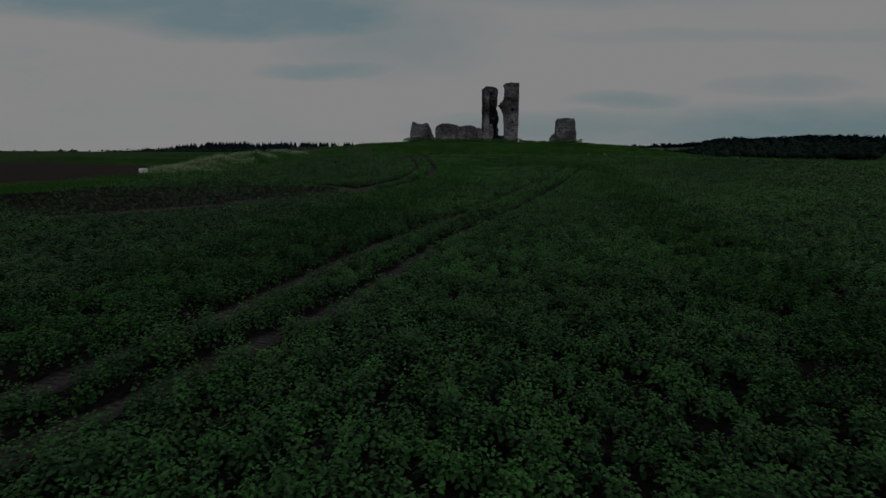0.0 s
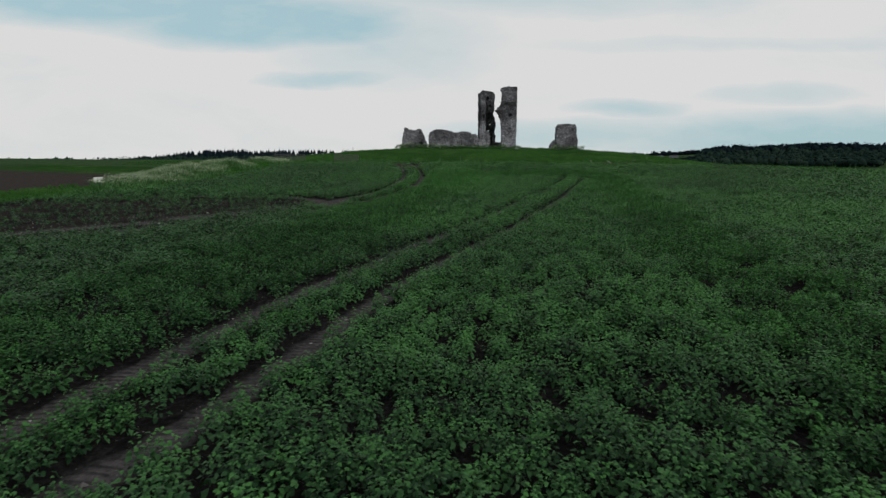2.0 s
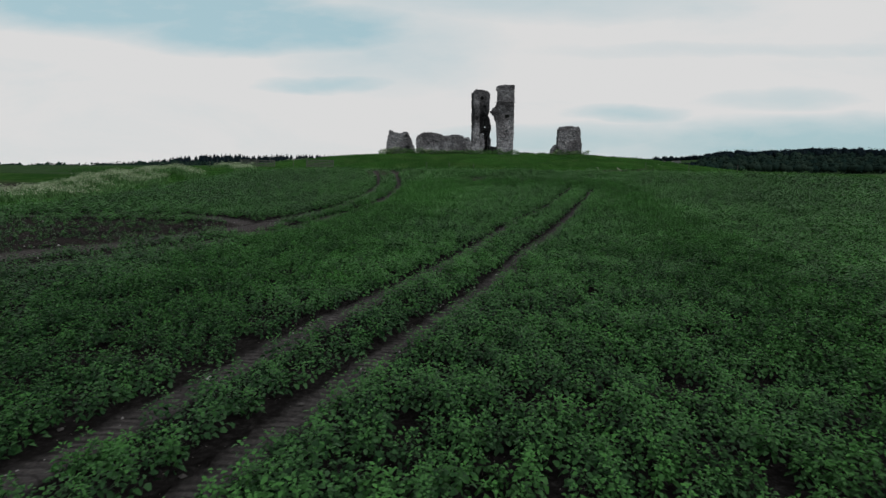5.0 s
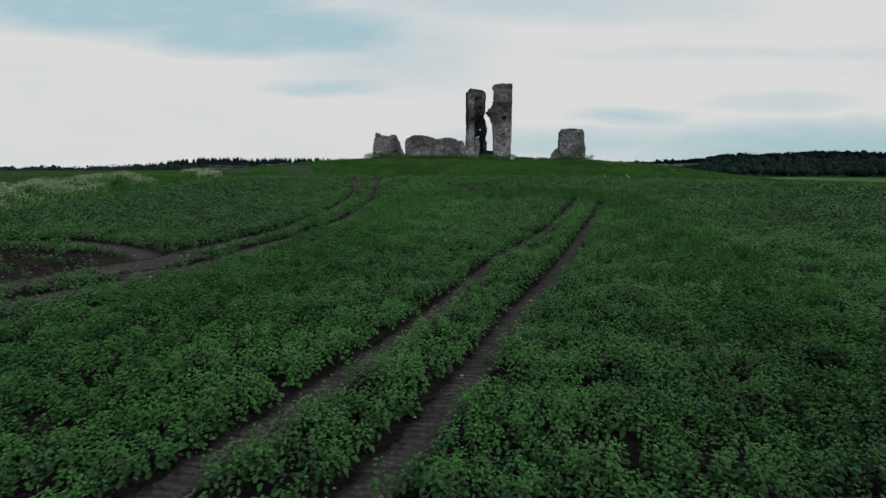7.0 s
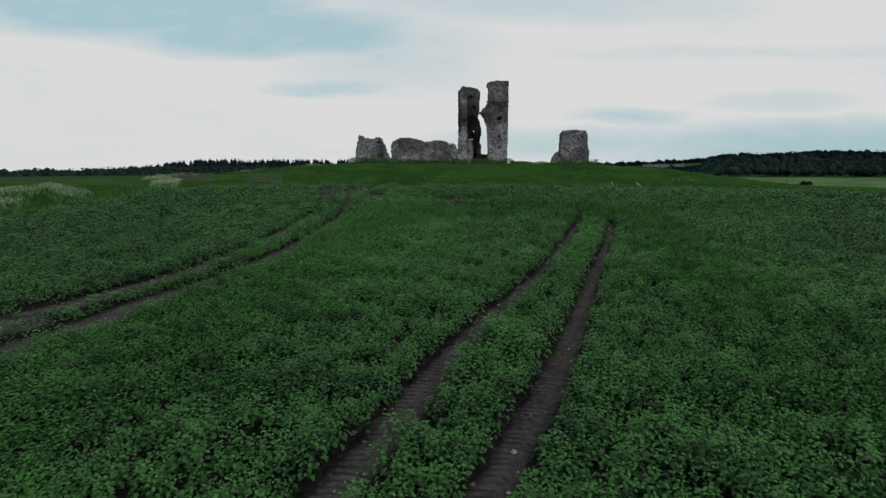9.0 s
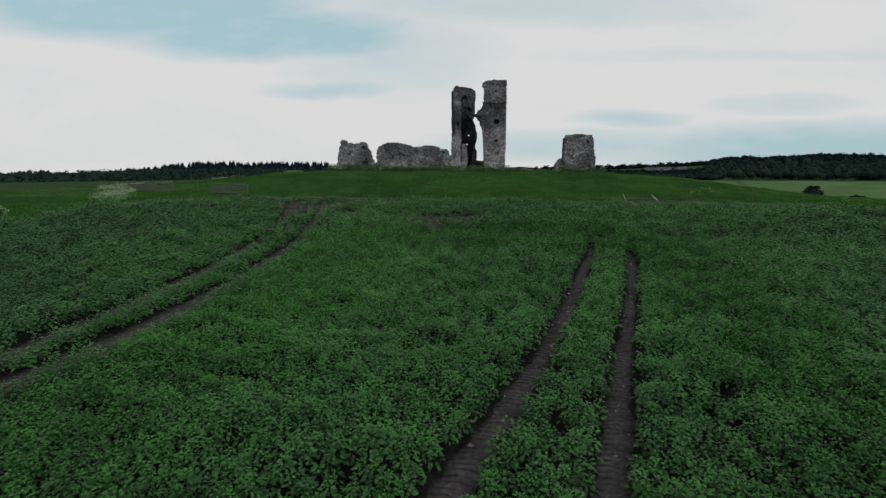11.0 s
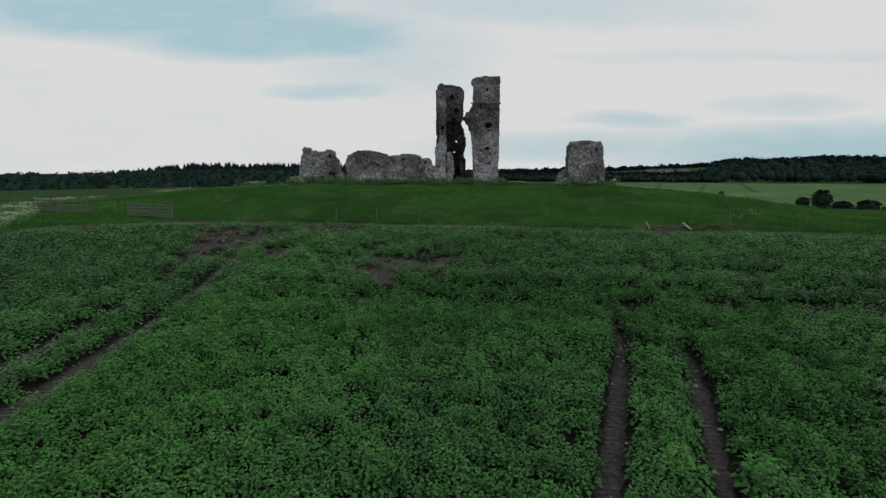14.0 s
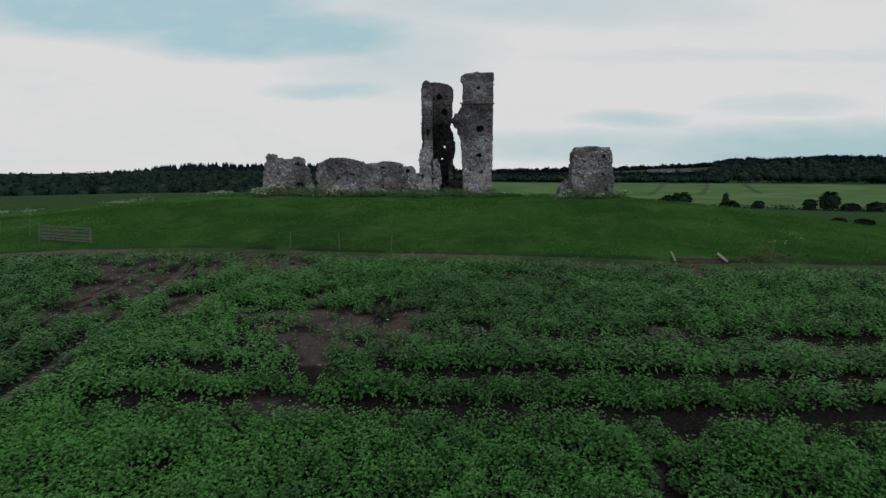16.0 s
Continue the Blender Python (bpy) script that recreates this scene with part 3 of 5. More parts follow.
def build_crop():
    rng = np.random.default_rng(11)
    # spacing, leaves to a plant, leaf size, the stretch of passing distance that each covers, corners to a leaf
    zones = [(0.225, 27, 0.92, 0, 9.5, 5), (0.225, 27, 0.98, 9.5, 18, 4), (0.225, 20, 1.15, 18, 32, 3), (0.25, 14, 1.4, 32, 50, 3), (0.36, 10, 2.0, 50, 110, 3), (0.9, 5, 4.2, 110, 300, 3)]
    parts = []
    for step, count, size, d0, d1, corners in zones:
        x, y = jittered(-60, 62, -74, 37, step, rng)
        off = passing(x, y)
        m = (off >= d0) & (off < d1) & (y < edge_y(x) - 0.1) & (x > bank_x(y))
        x, y = x[m], y[m]
        p = np.column_stack([x, y])
        bare = bareness(x, y)
        keep = rng.random(len(x)) > bare * (0.88 + 0.09 * sstep(0, -6, y))
        # gaps where the drill missed, fewer up the slope
        keep &= fbm(p, 2.4, 2, 61) > (0.385 if d1 < 40 else 0.31) - 0.11 * sstep(-45, -12, y)
        for line, half, _ in TRACKS:
            d, _a = near_line(x, y, line)
            keep &= d > half_width(half, y) * (0.78 + 0.6 * vnoise(p, 2.3, 67)) + 0.18
        # drilled in bands along the headland
        band = np.abs((y + 0.045 * x + 0.5 * vnoise(p, 0.25, 83) - 14.95 + 1.07) % 2.14 - 1.07)
        dip = sstep(0.50, 0.20, band + 0.35 * (fbm(p, 0.7, 2, 85) - 0.45)) * sstep(13, 14.5, y) * (1 - 0.65 * sstep(-6, -10, x)) * (1 - 0.45 * sstep(19, 24, y))
        keep &= rng.random(len(x)) > dip * 0.4
        x, y, p, bare, dip = x[keep], y[keep], p[keep], bare[keep], dip[keep]
        n = len(x)
        z = ground_z(x, y)
        vigour = (0.62 + 0.74 * fbm(p, 0.55, 3, 73)) * (1 - 0.5 * bare) * (1 - 0.25 * dip) * (1 + 0.14 * sstep(-6, 8, y) + 0.2 * sstep(6, 14, y)) * (1 - 0.5 * sstep(4.0, 0.5, edge_y(x) - y))
        # a greener, lusher stand up the slope, and one yellowish patch
        tone = np.clip(0.14 + 0.52 * sstep(-56, -4, y) + 0.75 * np.exp(-(((x + 8.0 - 0.1 * (y - 8)) / 4.2) ** 2 + ((y - 9) / 13) ** 2)) + 0.8 * (fbm(p, 0.12, 2, 77) - 0.5) - 0.22 * sstep(-11, -22, x) - 0.12 * sstep(11, 26, x), 0, 1) ** 1.1
        tone = np.clip(tone + 0.7 * (vnoise(p, 2.1, 79) - 0.5) + rng.normal(0, 0.16, n), 0, 1)
        hgt = 0.48 * vigour * rng.uniform(0.72, 1.25, n) * (0.4 + 1.2 * vnoise(p, 1.8, 87))
        spread = (0.105 + 0.035 * sstep(-42, -5, y)) * max(1, size * 0.8) * vigour * rng.uniform(0.75, 1.25, n)
        # a low dome of level leaves that overlap outwards, a pale tuft at its top
        k = count
        turn = rng.uniform(0, 2 * np.pi, (n, 1)) + np.arange(k)[None] * 2.4 + rng.uniform(-0.4, 0.4, (n, k))
        lev = 1 - (np.arange(k)[None] + rng.uniform(0, 1, (n, k))) / k
        out = np.sqrt(np.maximum(0, 1 - lev ** 2))
        rad = spread[:, None] * out * rng.uniform(0.45, 1.0, (n, k))
        cx = x[:, None] + np.cos(turn) * rad
        cy = y[:, None] + np.sin(turn) * rad
        cz = z[:, None] + hgt[:, None] * (0.30 + 0.70 * lev * rng.uniform(0.82, 1.08, (n, k)))
        lift = -0.25 + 0.75 * lev + rng.normal(0, 0.26, (n, k))
        aim = unit(np.stack([np.cos(turn), np.sin(turn), lift], -1).reshape(-1, 3))
        up = unit(np.stack([np.cos(turn) * out * 0.7 + rng.normal(0, 0.3, (n, k)), np.sin(turn) * out * 0.7 + rng.normal(0, 0.3, (n, k)), 0.35 + lev], -1).reshape(-1, 3))
        ln = (0.083 * size * (1 + 0.06 * sstep(-30, 4, y))[:, None] * rng.uniform(0.7, 1.25, (n, k)) * (1.5 - 0.82 * lev) * (0.55 + 0.5 * vigour[:, None])).ravel()
        v = leaf_points(np.stack([cx, cy, cz], -1).reshape(-1, 3), aim, up, ln, ln * rng.uniform(0.52, 0.8, n * k))
        if corners == 5:  # blunt oval leaves where the camera passes close
            foot, right, tip, left = v[:, 0], v[:, 1], v[:, 2], v[:, 3]
            v = np.stack([foot, right, tip + (right - left) * 0.22, tip - (right - left) * 0.22, left], 1)
        if corners == 3:  # three-cornered leaves where they stay far off
            v = np.stack([v[:, 0] + (v[:, 1] - v[:, 3]) * 0.45, v[:, 2], v[:, 0] - (v[:, 1] - v[:, 3]) * 0.45], 1)
        # young growth and light on plant tops, both put in as paler leaves
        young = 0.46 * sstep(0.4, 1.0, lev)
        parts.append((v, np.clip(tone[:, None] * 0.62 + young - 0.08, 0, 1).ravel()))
    verts, tones, faces, at = [], [], [], 0
    for v, tone in parts:
        n, k = v.shape[:2]
        verts.append(v.reshape(-1, 3))
        tones.append(np.repeat(tone, k))
        faces.append(at + np.arange(n * k).reshape(n, k))
        at += n * k
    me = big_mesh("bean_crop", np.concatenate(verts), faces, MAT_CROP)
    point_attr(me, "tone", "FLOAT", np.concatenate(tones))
    tagged(new("bean_crop", me), "dense green young field beans growing in brown soil", "crop", kind="stuff")


build_crop()


def build_flints():
    """Small pale flints and clods lying on the bare soil."""
    rng = np.random.default_rng(19)
    px, py = [], []
    for line, half, _ in TRACKS[:4]:
        pts = np.array(line)
        i = rng.integers(0, len(pts) - 1, 330)
        t = rng.random(330)[:, None]
        q = pts[i] * (1 - t) + pts[i + 1] * t + rng.normal(0, half * 1.1, (330, 2))
        px.append(q[:, 0])
        py.append(q[:, 1])
    x, y = jittered(-34, 18, -30, 35, 0.45, rng)
    m = rng.random(len(x)) < bareness(x, y) * 0.9
    x, y = np.concatenate(px + [x[m]]), np.concatenate(py + [y[m]])
    m = y > -58
    x, y = x[m], y[m]
    n = len(x)
    r = rng.gamma(1.6, 0.010, n) + 0.012
    z = ground_z(x, y) + r * 0.3
    unit_v = np.array([(1, 0, 0), (0, 1, 0), (-1, 0, 0), (0, -1, 0), (0, 0, 0.7), (0, 0, -0.7)], float)
    v = np.stack([x, y, z], 1)[:, None] + unit_v[None] * r[:, None, None] * rng.uniform(0.6, 1.4, (n, 6, 1))
    f = np.array([(0, 1, 4), (1, 2, 4), (2, 3, 4), (3, 0, 4), (1, 0, 5), (2, 1, 5), (3, 2, 5), (0, 3, 5)])
    me = big_mesh("flints", v.reshape(-1, 3), (f[None] + 6 * np.arange(n)[:, None, None]).reshape(-1, 3), MAT_FLINT)
    tagged(new("flints", me), "small pale flints and brown clods on bare soil", "stones", kind="stuff")


build_flints()


# ---- ruined masonry ----
def inside(px, pz, poly):
    hit = np.zeros(px.shape, bool)
    for (ax, az), (bx, bz) in zip(poly, poly[1:] + poly[:1]):
        if az == bz:
            continue
        hit ^= ((az > pz) != (bz > pz)) & (px < (bx - ax) * (pz - az) / (bz - az) + ax)
    return hit


def slab(poly, y0, y1, rag=0.14, holes=(), seed=0):
    """A test for cells of a wall: outline poly in (x, z), from y0 to y1, with ragged faces; holes: x, z, half width, half height, depth."""
    def test(x, y, z):
        p = np.column_stack([x, y, z])
        wx = (fbm(p, 1.5, 2, seed) - 0.5) * rag * 1.6 + (vnoise(p, 4.7, seed + 3) - 0.5) * rag * 1.7
        wz = (fbm(p, 1.5, 2, seed + 5) - 0.5) * rag * 1.6 + (vnoise(p, 4.7, seed + 7) - 0.5) * rag * 1.7
        wy = (fbm(p, 1.6, 3, seed + 9) - 0.5) * 0.22
        ok = inside(x + wx, z + wz, poly) & (y + wy > y0) & (y + wy < y1)
        for hx, hz, rx, rz, deep in holes:
            ok &= ~((np.hypot((x - hx) / rx, (z - hz) / rz) < 1 + wx) & (y < y0 + deep))
        return ok
    return test


def masonry(name, tests, lo, hi, cell=0.11, rough=0.06, mat=None):
    """Masonry as a mesh: the skin of all cells that any test accepts, eased and roughened."""
    n = [int(math.ceil((b - a) / cell)) + 2 for a, b in zip(lo, hi)]
    ax = [lo[i] + (np.arange(n[i]) - 0.5) * cell for i in range(3)]
    X, Y, Z = np.meshgrid(*ax, indexing="ij")
    x, y, z = X.ravel(), Y.ravel(), Z.ravel()
    full = np.zeros(x.shape, bool)
    for t in tests:
        full |= t(x, y, z)
    full = full.reshape(n)
    for a in range(3):
        sl = [slice(None)] * 3
        for end in (0, -1):
            sl[a] = end
            full[tuple(sl)] = False
    quads = []
    stride = np.array([(n[1] + 1) * (n[2] + 1), n[2] + 1, 1])
    for a in range(3):
        b, c = (a + 1) % 3, (a + 2) % 3
        d = np.diff(full.astype(np.int8), axis=a)
        for sign in (1, -1):
            cells = np.argwhere(d == sign)
            cells[:, a] += 1
            base = cells @ stride
            q = np.column_stack([base, base + stride[b], base + stride[b] + stride[c], base + stride[c]])
            quads.append(q[:, ::-1] if sign == 1 else q)
    quads = np.concatenate(quads)
    ids, flat = np.unique(quads.ravel(), return_inverse=True)
    quads = flat.reshape(-1, 4)
    i0, rest = np.divmod(ids, stride[0])
    i1, i2 = np.divmod(rest, stride[1])
    v = np.column_stack([lo[0] + (i0 - 1) * cell, lo[1] + (i1 - 1) * cell, lo[2] + (i2 - 1) * cell]).astype(float)
    e = np.concatenate([quads[:, [k, (k + 1) % 4]] for k in range(4)])
    for _ in range(1):
        acc, cnt = np.zeros_like(v), np.zeros(len(v))
        for a, b in ((0, 1), (1, 0)):
            np.add.at(acc, e[:, a], v[e[:, b]])
            np.add.at(cnt, e[:, a], 1)
        v = v * 0.4 + acc / cnt[:, None] * 0.6
    for k in range(3):
        v[:, k] += (fbm(v, 3.3, 3, 101 + 7 * k) - 0.5) * rough * 2.2
    return big_mesh(name, v, quads, mat or MAT_STONE, False)


# tower: the near wall's one half, the end of its side wall, and the far wall behind
NEAR = [(2.0, BASE), (1.95, 6.5), (1.85, 8.2), (1.75, 9.6), (1.62, 10.3), (1.45, 10.6), (1.40, 11.05), (1.05, 11.3), (0.98, 11.6), (0.70, 11.65), (0.72, 11.95), (1.0, 12.1), (1.12, 12.5), (1.5, 12.6), (1.6, 12.95), (1.8, 13.0),
        (1.85, 13.4), (1.95, 15.2), (1.72, 15.6), (1.80, 16.0), (2.3, 16.2), (3.2, 16.3), (4.82, 16.28), (4.80, 13.0), (4.76, 9.0), (4.66, BASE)]
SIDE = [(-1.85, BASE), (-1.85, 9.5), (-1.90, 11.0), (-2.02, 12.9), (-2.08, 15.3), (-1.75, 15.72), (-1.35, 15.62), (-1.16, 15.3), (-1.10, 12.0), (-1.05, 8.0), (-0.98, BASE)]
FAR = [(-2.2, BASE), (-2.2, 15.6), (-1.2, 16.15), (0.2, 16.0), (0.9, 15.7), (1.05, 15.3), (0.95, 12.6), (0.75, 11.7), (1.0, 11.0), (1.22, 9.8), (1.28, 9.1), (1.05, 7.9), (1.25, 7.2), (1.25, BASE)]
STUMP = [(-2.45, BASE), (-2.38, 6.0), (-2.22, 7.4), (-2.32, 8.3), (-2.18, 9.1), (-1.75, 9.2), (-1.3, 9.05), (-1.18, 7.0), (-1.08, BASE)]
JAMB = [(0.62, 5.4), (0.60, 7.9), (0.98, 8.0), (1.0, 5.4)]
NIB = [(-0.98, BASE), (-0.98, 8.05), (-0.55, 8.1), (-0.32, 7.3), (-0.20, 5.8), (-0.42, 5.4), (-0.5, BASE)]
SILL = [(0.6, BASE), (0.6, 6.0), (2.3, 5.9), (2.3, BASE)]

tower = thing("church_tower", (1.3, 60.0, BASE), "tall ruined grey rubble church tower split into two jagged slabs", "ruin")


def ruin_part(name, mesh, parent, label=""):
    ob = part(name, mesh, MAT_STONE, parent, label)
    ob.matrix_parent_inverse = parent.matrix_world.inverted()
    return ob


bpy.context.view_layer.update()
near_wall = ruin_part("wall_slab", masonry("wall_slab", [slab(NEAR, 57.7, 58.75, 0.07, [(3.38, 14.8, 0.17, 0.17, 0.7), (3.55, 11.0, 0.36, 0.32, 0.7), (3.45, 8.5, 0.24, 0.2, 0.8), (3.75, 6.9, 0.17, 0.17, 0.6), (2.65, 7.1, 0.13, 0.13, 0.5), (2.3, 9.4, 0.12, 0.12, 0.5), (4.1, 9.9, 0.1, 0.12, 0.5)], 1)],
                                               (0.5, 57.3, BASE), (5.2, 59.2, 16.7), 0.10, mat=MAT_TOWER), tower, "lit outer wall with put-log holes")
side_wall = ruin_part("wall_slab", masonry("wall_slab", [slab(SIDE, 58.6, 63.2, 0.07, [(-1.45, 10.7, 0.15, 0.3, 0.5)], 31)], (-2.5, 58.2, BASE), (-0.6, 63.4, 16.1), 0.11, mat=MAT_TOWER), tower)
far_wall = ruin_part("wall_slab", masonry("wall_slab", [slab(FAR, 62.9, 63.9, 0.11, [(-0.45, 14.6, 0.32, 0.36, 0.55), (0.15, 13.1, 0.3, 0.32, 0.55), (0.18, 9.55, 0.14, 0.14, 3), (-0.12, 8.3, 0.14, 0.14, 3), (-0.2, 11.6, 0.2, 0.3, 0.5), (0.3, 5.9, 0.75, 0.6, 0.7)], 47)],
                                              (-2.6, 62.5, BASE), (1.7, 64.4, 16.6), 0.115, mat=MAT_SHADED), tower, "inner wall painted dark for shade, with see-through holes")
# unseen return wall, added to keep light out of the tower's inside
SHADE_WALL = [(3.85, BASE), (3.9, 10.0), (3.95, 15.4), (4.4, 15.9), (4.72, 15.6), (4.7, 9.0), (4.6, BASE)]
ruin_part("wall_slab", masonry("wall_slab", [slab(SHADE_WALL, 58.6, 63.6, 0.12, [], 131)], (3.4, 58.3, BASE), (5.1, 63.9, 16.3), 0.13), tower)
stump = ruin_part("buttress", masonry("buttress", [slab(STUMP, 57.3, 58.8, 0.12, [(-2.0, 6.5, 0.15, 0.2, 0.5), (-1.8, 7.8, 0.12, 0.14, 0.4)], 53), slab(NIB, 58.3, 59.4, 0.16, [], 59)], (-3.0, 56.9, BASE), (0.0, 59.7, 9.4), 0.10, mat=MAT_PALE_LIT), tower, "pale broken buttress stump")
sill = ruin_part("rubble_footing", masonry("rubble_footing", [slab(SILL, 60.2, 61.5, 0.2, [], 67)], (0.2, 59.8, BASE), (2.7, 61.9, 6.4), 0.12, mat=MAT_SHADED), tower)

ruin_part("door_jamb", masonry("door_jamb", [slab(JAMB, 62.2, 63.0, 0.06, [], 141)], (0.3, 61.9, 5.0), (1.3, 63.2, 8.3), 0.1, mat=MAT_PALE_LIT), tower, "pale dressed stone jamb")


def ledge():
    bm = bmesh.new()
    bmesh.ops.create_cube(bm, size=1, matrix=Matrix.Translation((3.25, 57.72, 13.42)) @ Matrix.Diagonal((3.3, 0.34, 0.09, 1)))
    bmesh.ops.subdivide_edges(bm, edges=[e for e in bm.edges if abs((e.verts[0].co - e.verts[1].co).x) > 1], cuts=24)
    for v in bm.verts:
        v.co += noise.noise_vector(v.co * 3) * 0.035
    return bm


ruin_part("string_course", ledge(), tower, "weathered projecting stone ledge")

LOW_1 = [(-12.0, BASE), (-11.95, 7.3), (-11.75, 7.75), (-11.2, 8.0), (-10.4, 8.22), (-9.4, 8.22), (-8.5, 8.12), (-7.9, 7.9), (-7.4, 7.75), (-7.2, 7.0), (-7.1, BASE)]
LOW_2 = [(-7.9, BASE), (-7.9, 7.5), (-7.3, 7.72), (-6.6, 7.72), (-6.0, 7.88), (-5.1, 8.0), (-4.4, 7.78), (-3.9, 7.5), (-3.65, 7.15), (-3.4, 7.45), (-2.95, 7.5), (-2.72, 6.9), (-2.5, 6.6), (-2.1, 6.4), (-2.1, BASE)]
STUB = [(-17.2, BASE), (-17.0, 6.4), (-16.75, 7.5), (-16.45, 8.5), (-16.1, 8.5), (-15.9, 8.2), (-15.2, 8.15), (-14.4, 7.95), (-14.1, 8.32), (-13.5, 8.28), (-13.25, 7.6), (-12.95, 7.1), (-12.7, 6.3), (-12.3, 5.6), (-12.1, BASE)]
BLOCK = [(12.15, BASE), (12.15, 7.6), (12.3, 8.8), (12.55, 9.2), (14.0, 9.32), (15.75, 9.2), (16.0, 8.8), (16.15, 8.0), (16.15, 7.0), (16.35, 6.3), (16.35, BASE)]
SKIRT = [(10.9, BASE), (11.2, 5.3), (11.6, 5.9), (12.3, 6.3), (12.6, BASE)]


def ruin(name, tests, lo, hi, label, cell=0.11, turn=0.0):
    ob = new(name, masonry(name, tests, lo, hi, cell))
    mid = Vector(((lo[0] + hi[0]) / 2, (lo[1] + hi[1]) / 2, lo[2]))
    ob.data.transform(Matrix.Translation(-mid))
    ob.matrix_world = Matrix.Translation(mid) @ pose(0, 0, 0, 0, 0, turn)
    return tagged(ob, label, "ruin", "church ruins on the mound")


ruin("ruined_wall", [slab(LOW_1, 56.2, 57.2, 0.16, [(-9.9, 6.3, 0.13, 0.13, 0.4), (-8.5, 6.6, 0.1, 0.1, 0.4)], 71)], (-12.5, 55.7, BASE), (-6.7, 57.7, 8.7), "long low ruined wall of grey flint rubble")
ruin("ruined_wall", [slab(LOW_2, 57.4, 58.3, 0.18, [(-5.6, 6.5, 0.18, 0.15, 0.4), (-3.4, 7.0, 0.18, 0.2, 0.8), (-5.9, 7.3, 0.25, 0.14, 0.4)], 83)], (-8.3, 56.9, BASE), (-1.9, 58.7, 8.5), "lower broken stretch of wall with a crumbling top")
ruin("ruined_wall", [slab(STUB, 56.2, 57.8, 0.16, [(-15.6, 6.7, 0.14, 0.14, 0.4), (-13.7, 7.6, 0.16, 0.14, 0.4), (-13.5, 5.3, 0.5, 0.75, 0.5), (-14.6, 5.2, 0.3, 0.4, 0.3)], 97)], (-17.6, 55.7, BASE), (-11.7, 58.3, 9.0), "stubby broken corner of rubble wall with a peaked top")
ruin("ruined_wall", [slab(BLOCK, 56.6, 57.8, 0.06, [(15.2, 8.45, 0.16, 0.16, 0.6), (15.1, 6.7, 0.14, 0.14, 0.5), (15.55, 5.25, 0.2, 0.16, 0.5), (13.4, 7.9, 0.09, 0.12, 0.4), (13.1, 6.5, 0.12, 0.12, 0.4), (14.3, 7.3, 0.1, 0.1, 0.4)], 109), slab(SKIRT, 57.2, 58.2, 0.2, [], 113)], (10.6, 56.0, BASE), (16.8, 58.6, 9.8), "squarish standing block of grey rubble wall", turn=7)


# ---- grass, weeds and blossom on the mound and the bank ----
def tufts(x, y, count, tall, wide, rng, lean=0.35):
    """Blades rising from points of the ground, as arrays for leaves()."""
    n = len(x)
    z = ground_z(x, y)
    k = count
    ang = rng.uniform(0, 2 * np.pi, (n, k))
    tilt = rng.uniform(0.05, 1, (n, k)) * lean
    foot = np.stack([x[:, None] + np.cos(ang) * 0.07, y[:, None] + np.sin(ang) * 0.07, np.repeat(z[:, None], k, 1) - 0.02], -1).reshape(-1, 3)
    aim = unit(np.stack([np.cos(ang) * tilt + 0.12, np.sin(ang) * tilt, np.ones((n, k))], -1).reshape(-1, 3))
    face = rng.uniform(0, 2 * np.pi, n * k)
    up = np.column_stack([np.cos(face), np.sin(face), np.full(n * k, 0.9)])
    ln = (tall[:, None] * rng.uniform(0.6, 1.2, (n, k))).ravel()
    return foot, aim, up, ln, ln * 0 + wide * rng.uniform(0.7, 1.4, n * k)


def build_mound_grass():
    rng = np.random.default_rng(23)
    x, y = jittered(-56, 56, 22, 70, 0.27, rng)
    m = (y > edge_y(x) + 0.25) & (land_z(x, y) > 0.4) & (y > edge_y(x) + 2.0 - 1.7 * sstep(-2, 5, x) * (np.abs(x - 12.5) > 3))
    x, y = x[m], y[m]
    p = np.column_stack([x, y])
    keep = (rng.random(len(x)) < 0.25 + 0.8 * fbm(p, 0.3, 2, 31)) & (near_line(x, y, EDGE_RUT)[0] > 0.38 * vnoise(p, 0.9, 47) + 0.15)
    x, y, p = x[keep], y[keep], p[keep]
    foot = sstep(7.5, 2.5, y - edge_y(x)) * sstep(1.6, 2.4, y - edge_y(x))
    tall = 0.10 + 0.14 * fbm(p, 0.25, 3, 33) + foot * (0.04 + 0.5 * np.clip(fbm(p, 0.55, 3, 35) - 0.45, 0, 1))
    tall = tall * (1 - 0.65 * sstep(2.4, 1.9, y - edge_y(x)))
    f = tufts(x, y, 3, tall, 0.035, rng, 1.6)
    me = leaves("mound_grass", *f, np.repeat(np.clip((fbm(p * np.array([0.6, 1.5]), 0.16, 4, 37) - 0.46) * 4.5 + 0.45 - 0.45 * foot, 0, 1), 3), MAT_GRASS, 0.15)
    tagged(new("mound_grass", me), "rough green grass covering the mound", "grass", kind="stuff")
    # rough grass on the bank beside the field
    x, y = jittered(-62, -30, -30, 34, 0.34, rng)
    m = (x < bank_x(y) - 0.1) & (x > bank_x(y) - 11) & (y < edge_y(x) + 2) & (np.hypot(x + 43.6, y - 0.6) > 1.6)
    x, y = x[m], y[m]
    p = np.column_stack([x, y])
    tall = 0.18 + 0.4 * fbm(p, 0.3, 2, 39) * sstep(-8, 2, y)
    f = tufts(x, y, 4, tall, 0.06, rng, 0.6)
    me = leaves("bank_grass", *f, np.repeat(np.clip(fbm(p, 0.2, 2, 41) * 1.4 - 0.45, 0, 1), 4), MAT_GRASS, 0.15)
    tagged(new("bank_grass", me), "long rough grass on the bank beside the field", "grass", kind="stuff")


build_mound_grass()


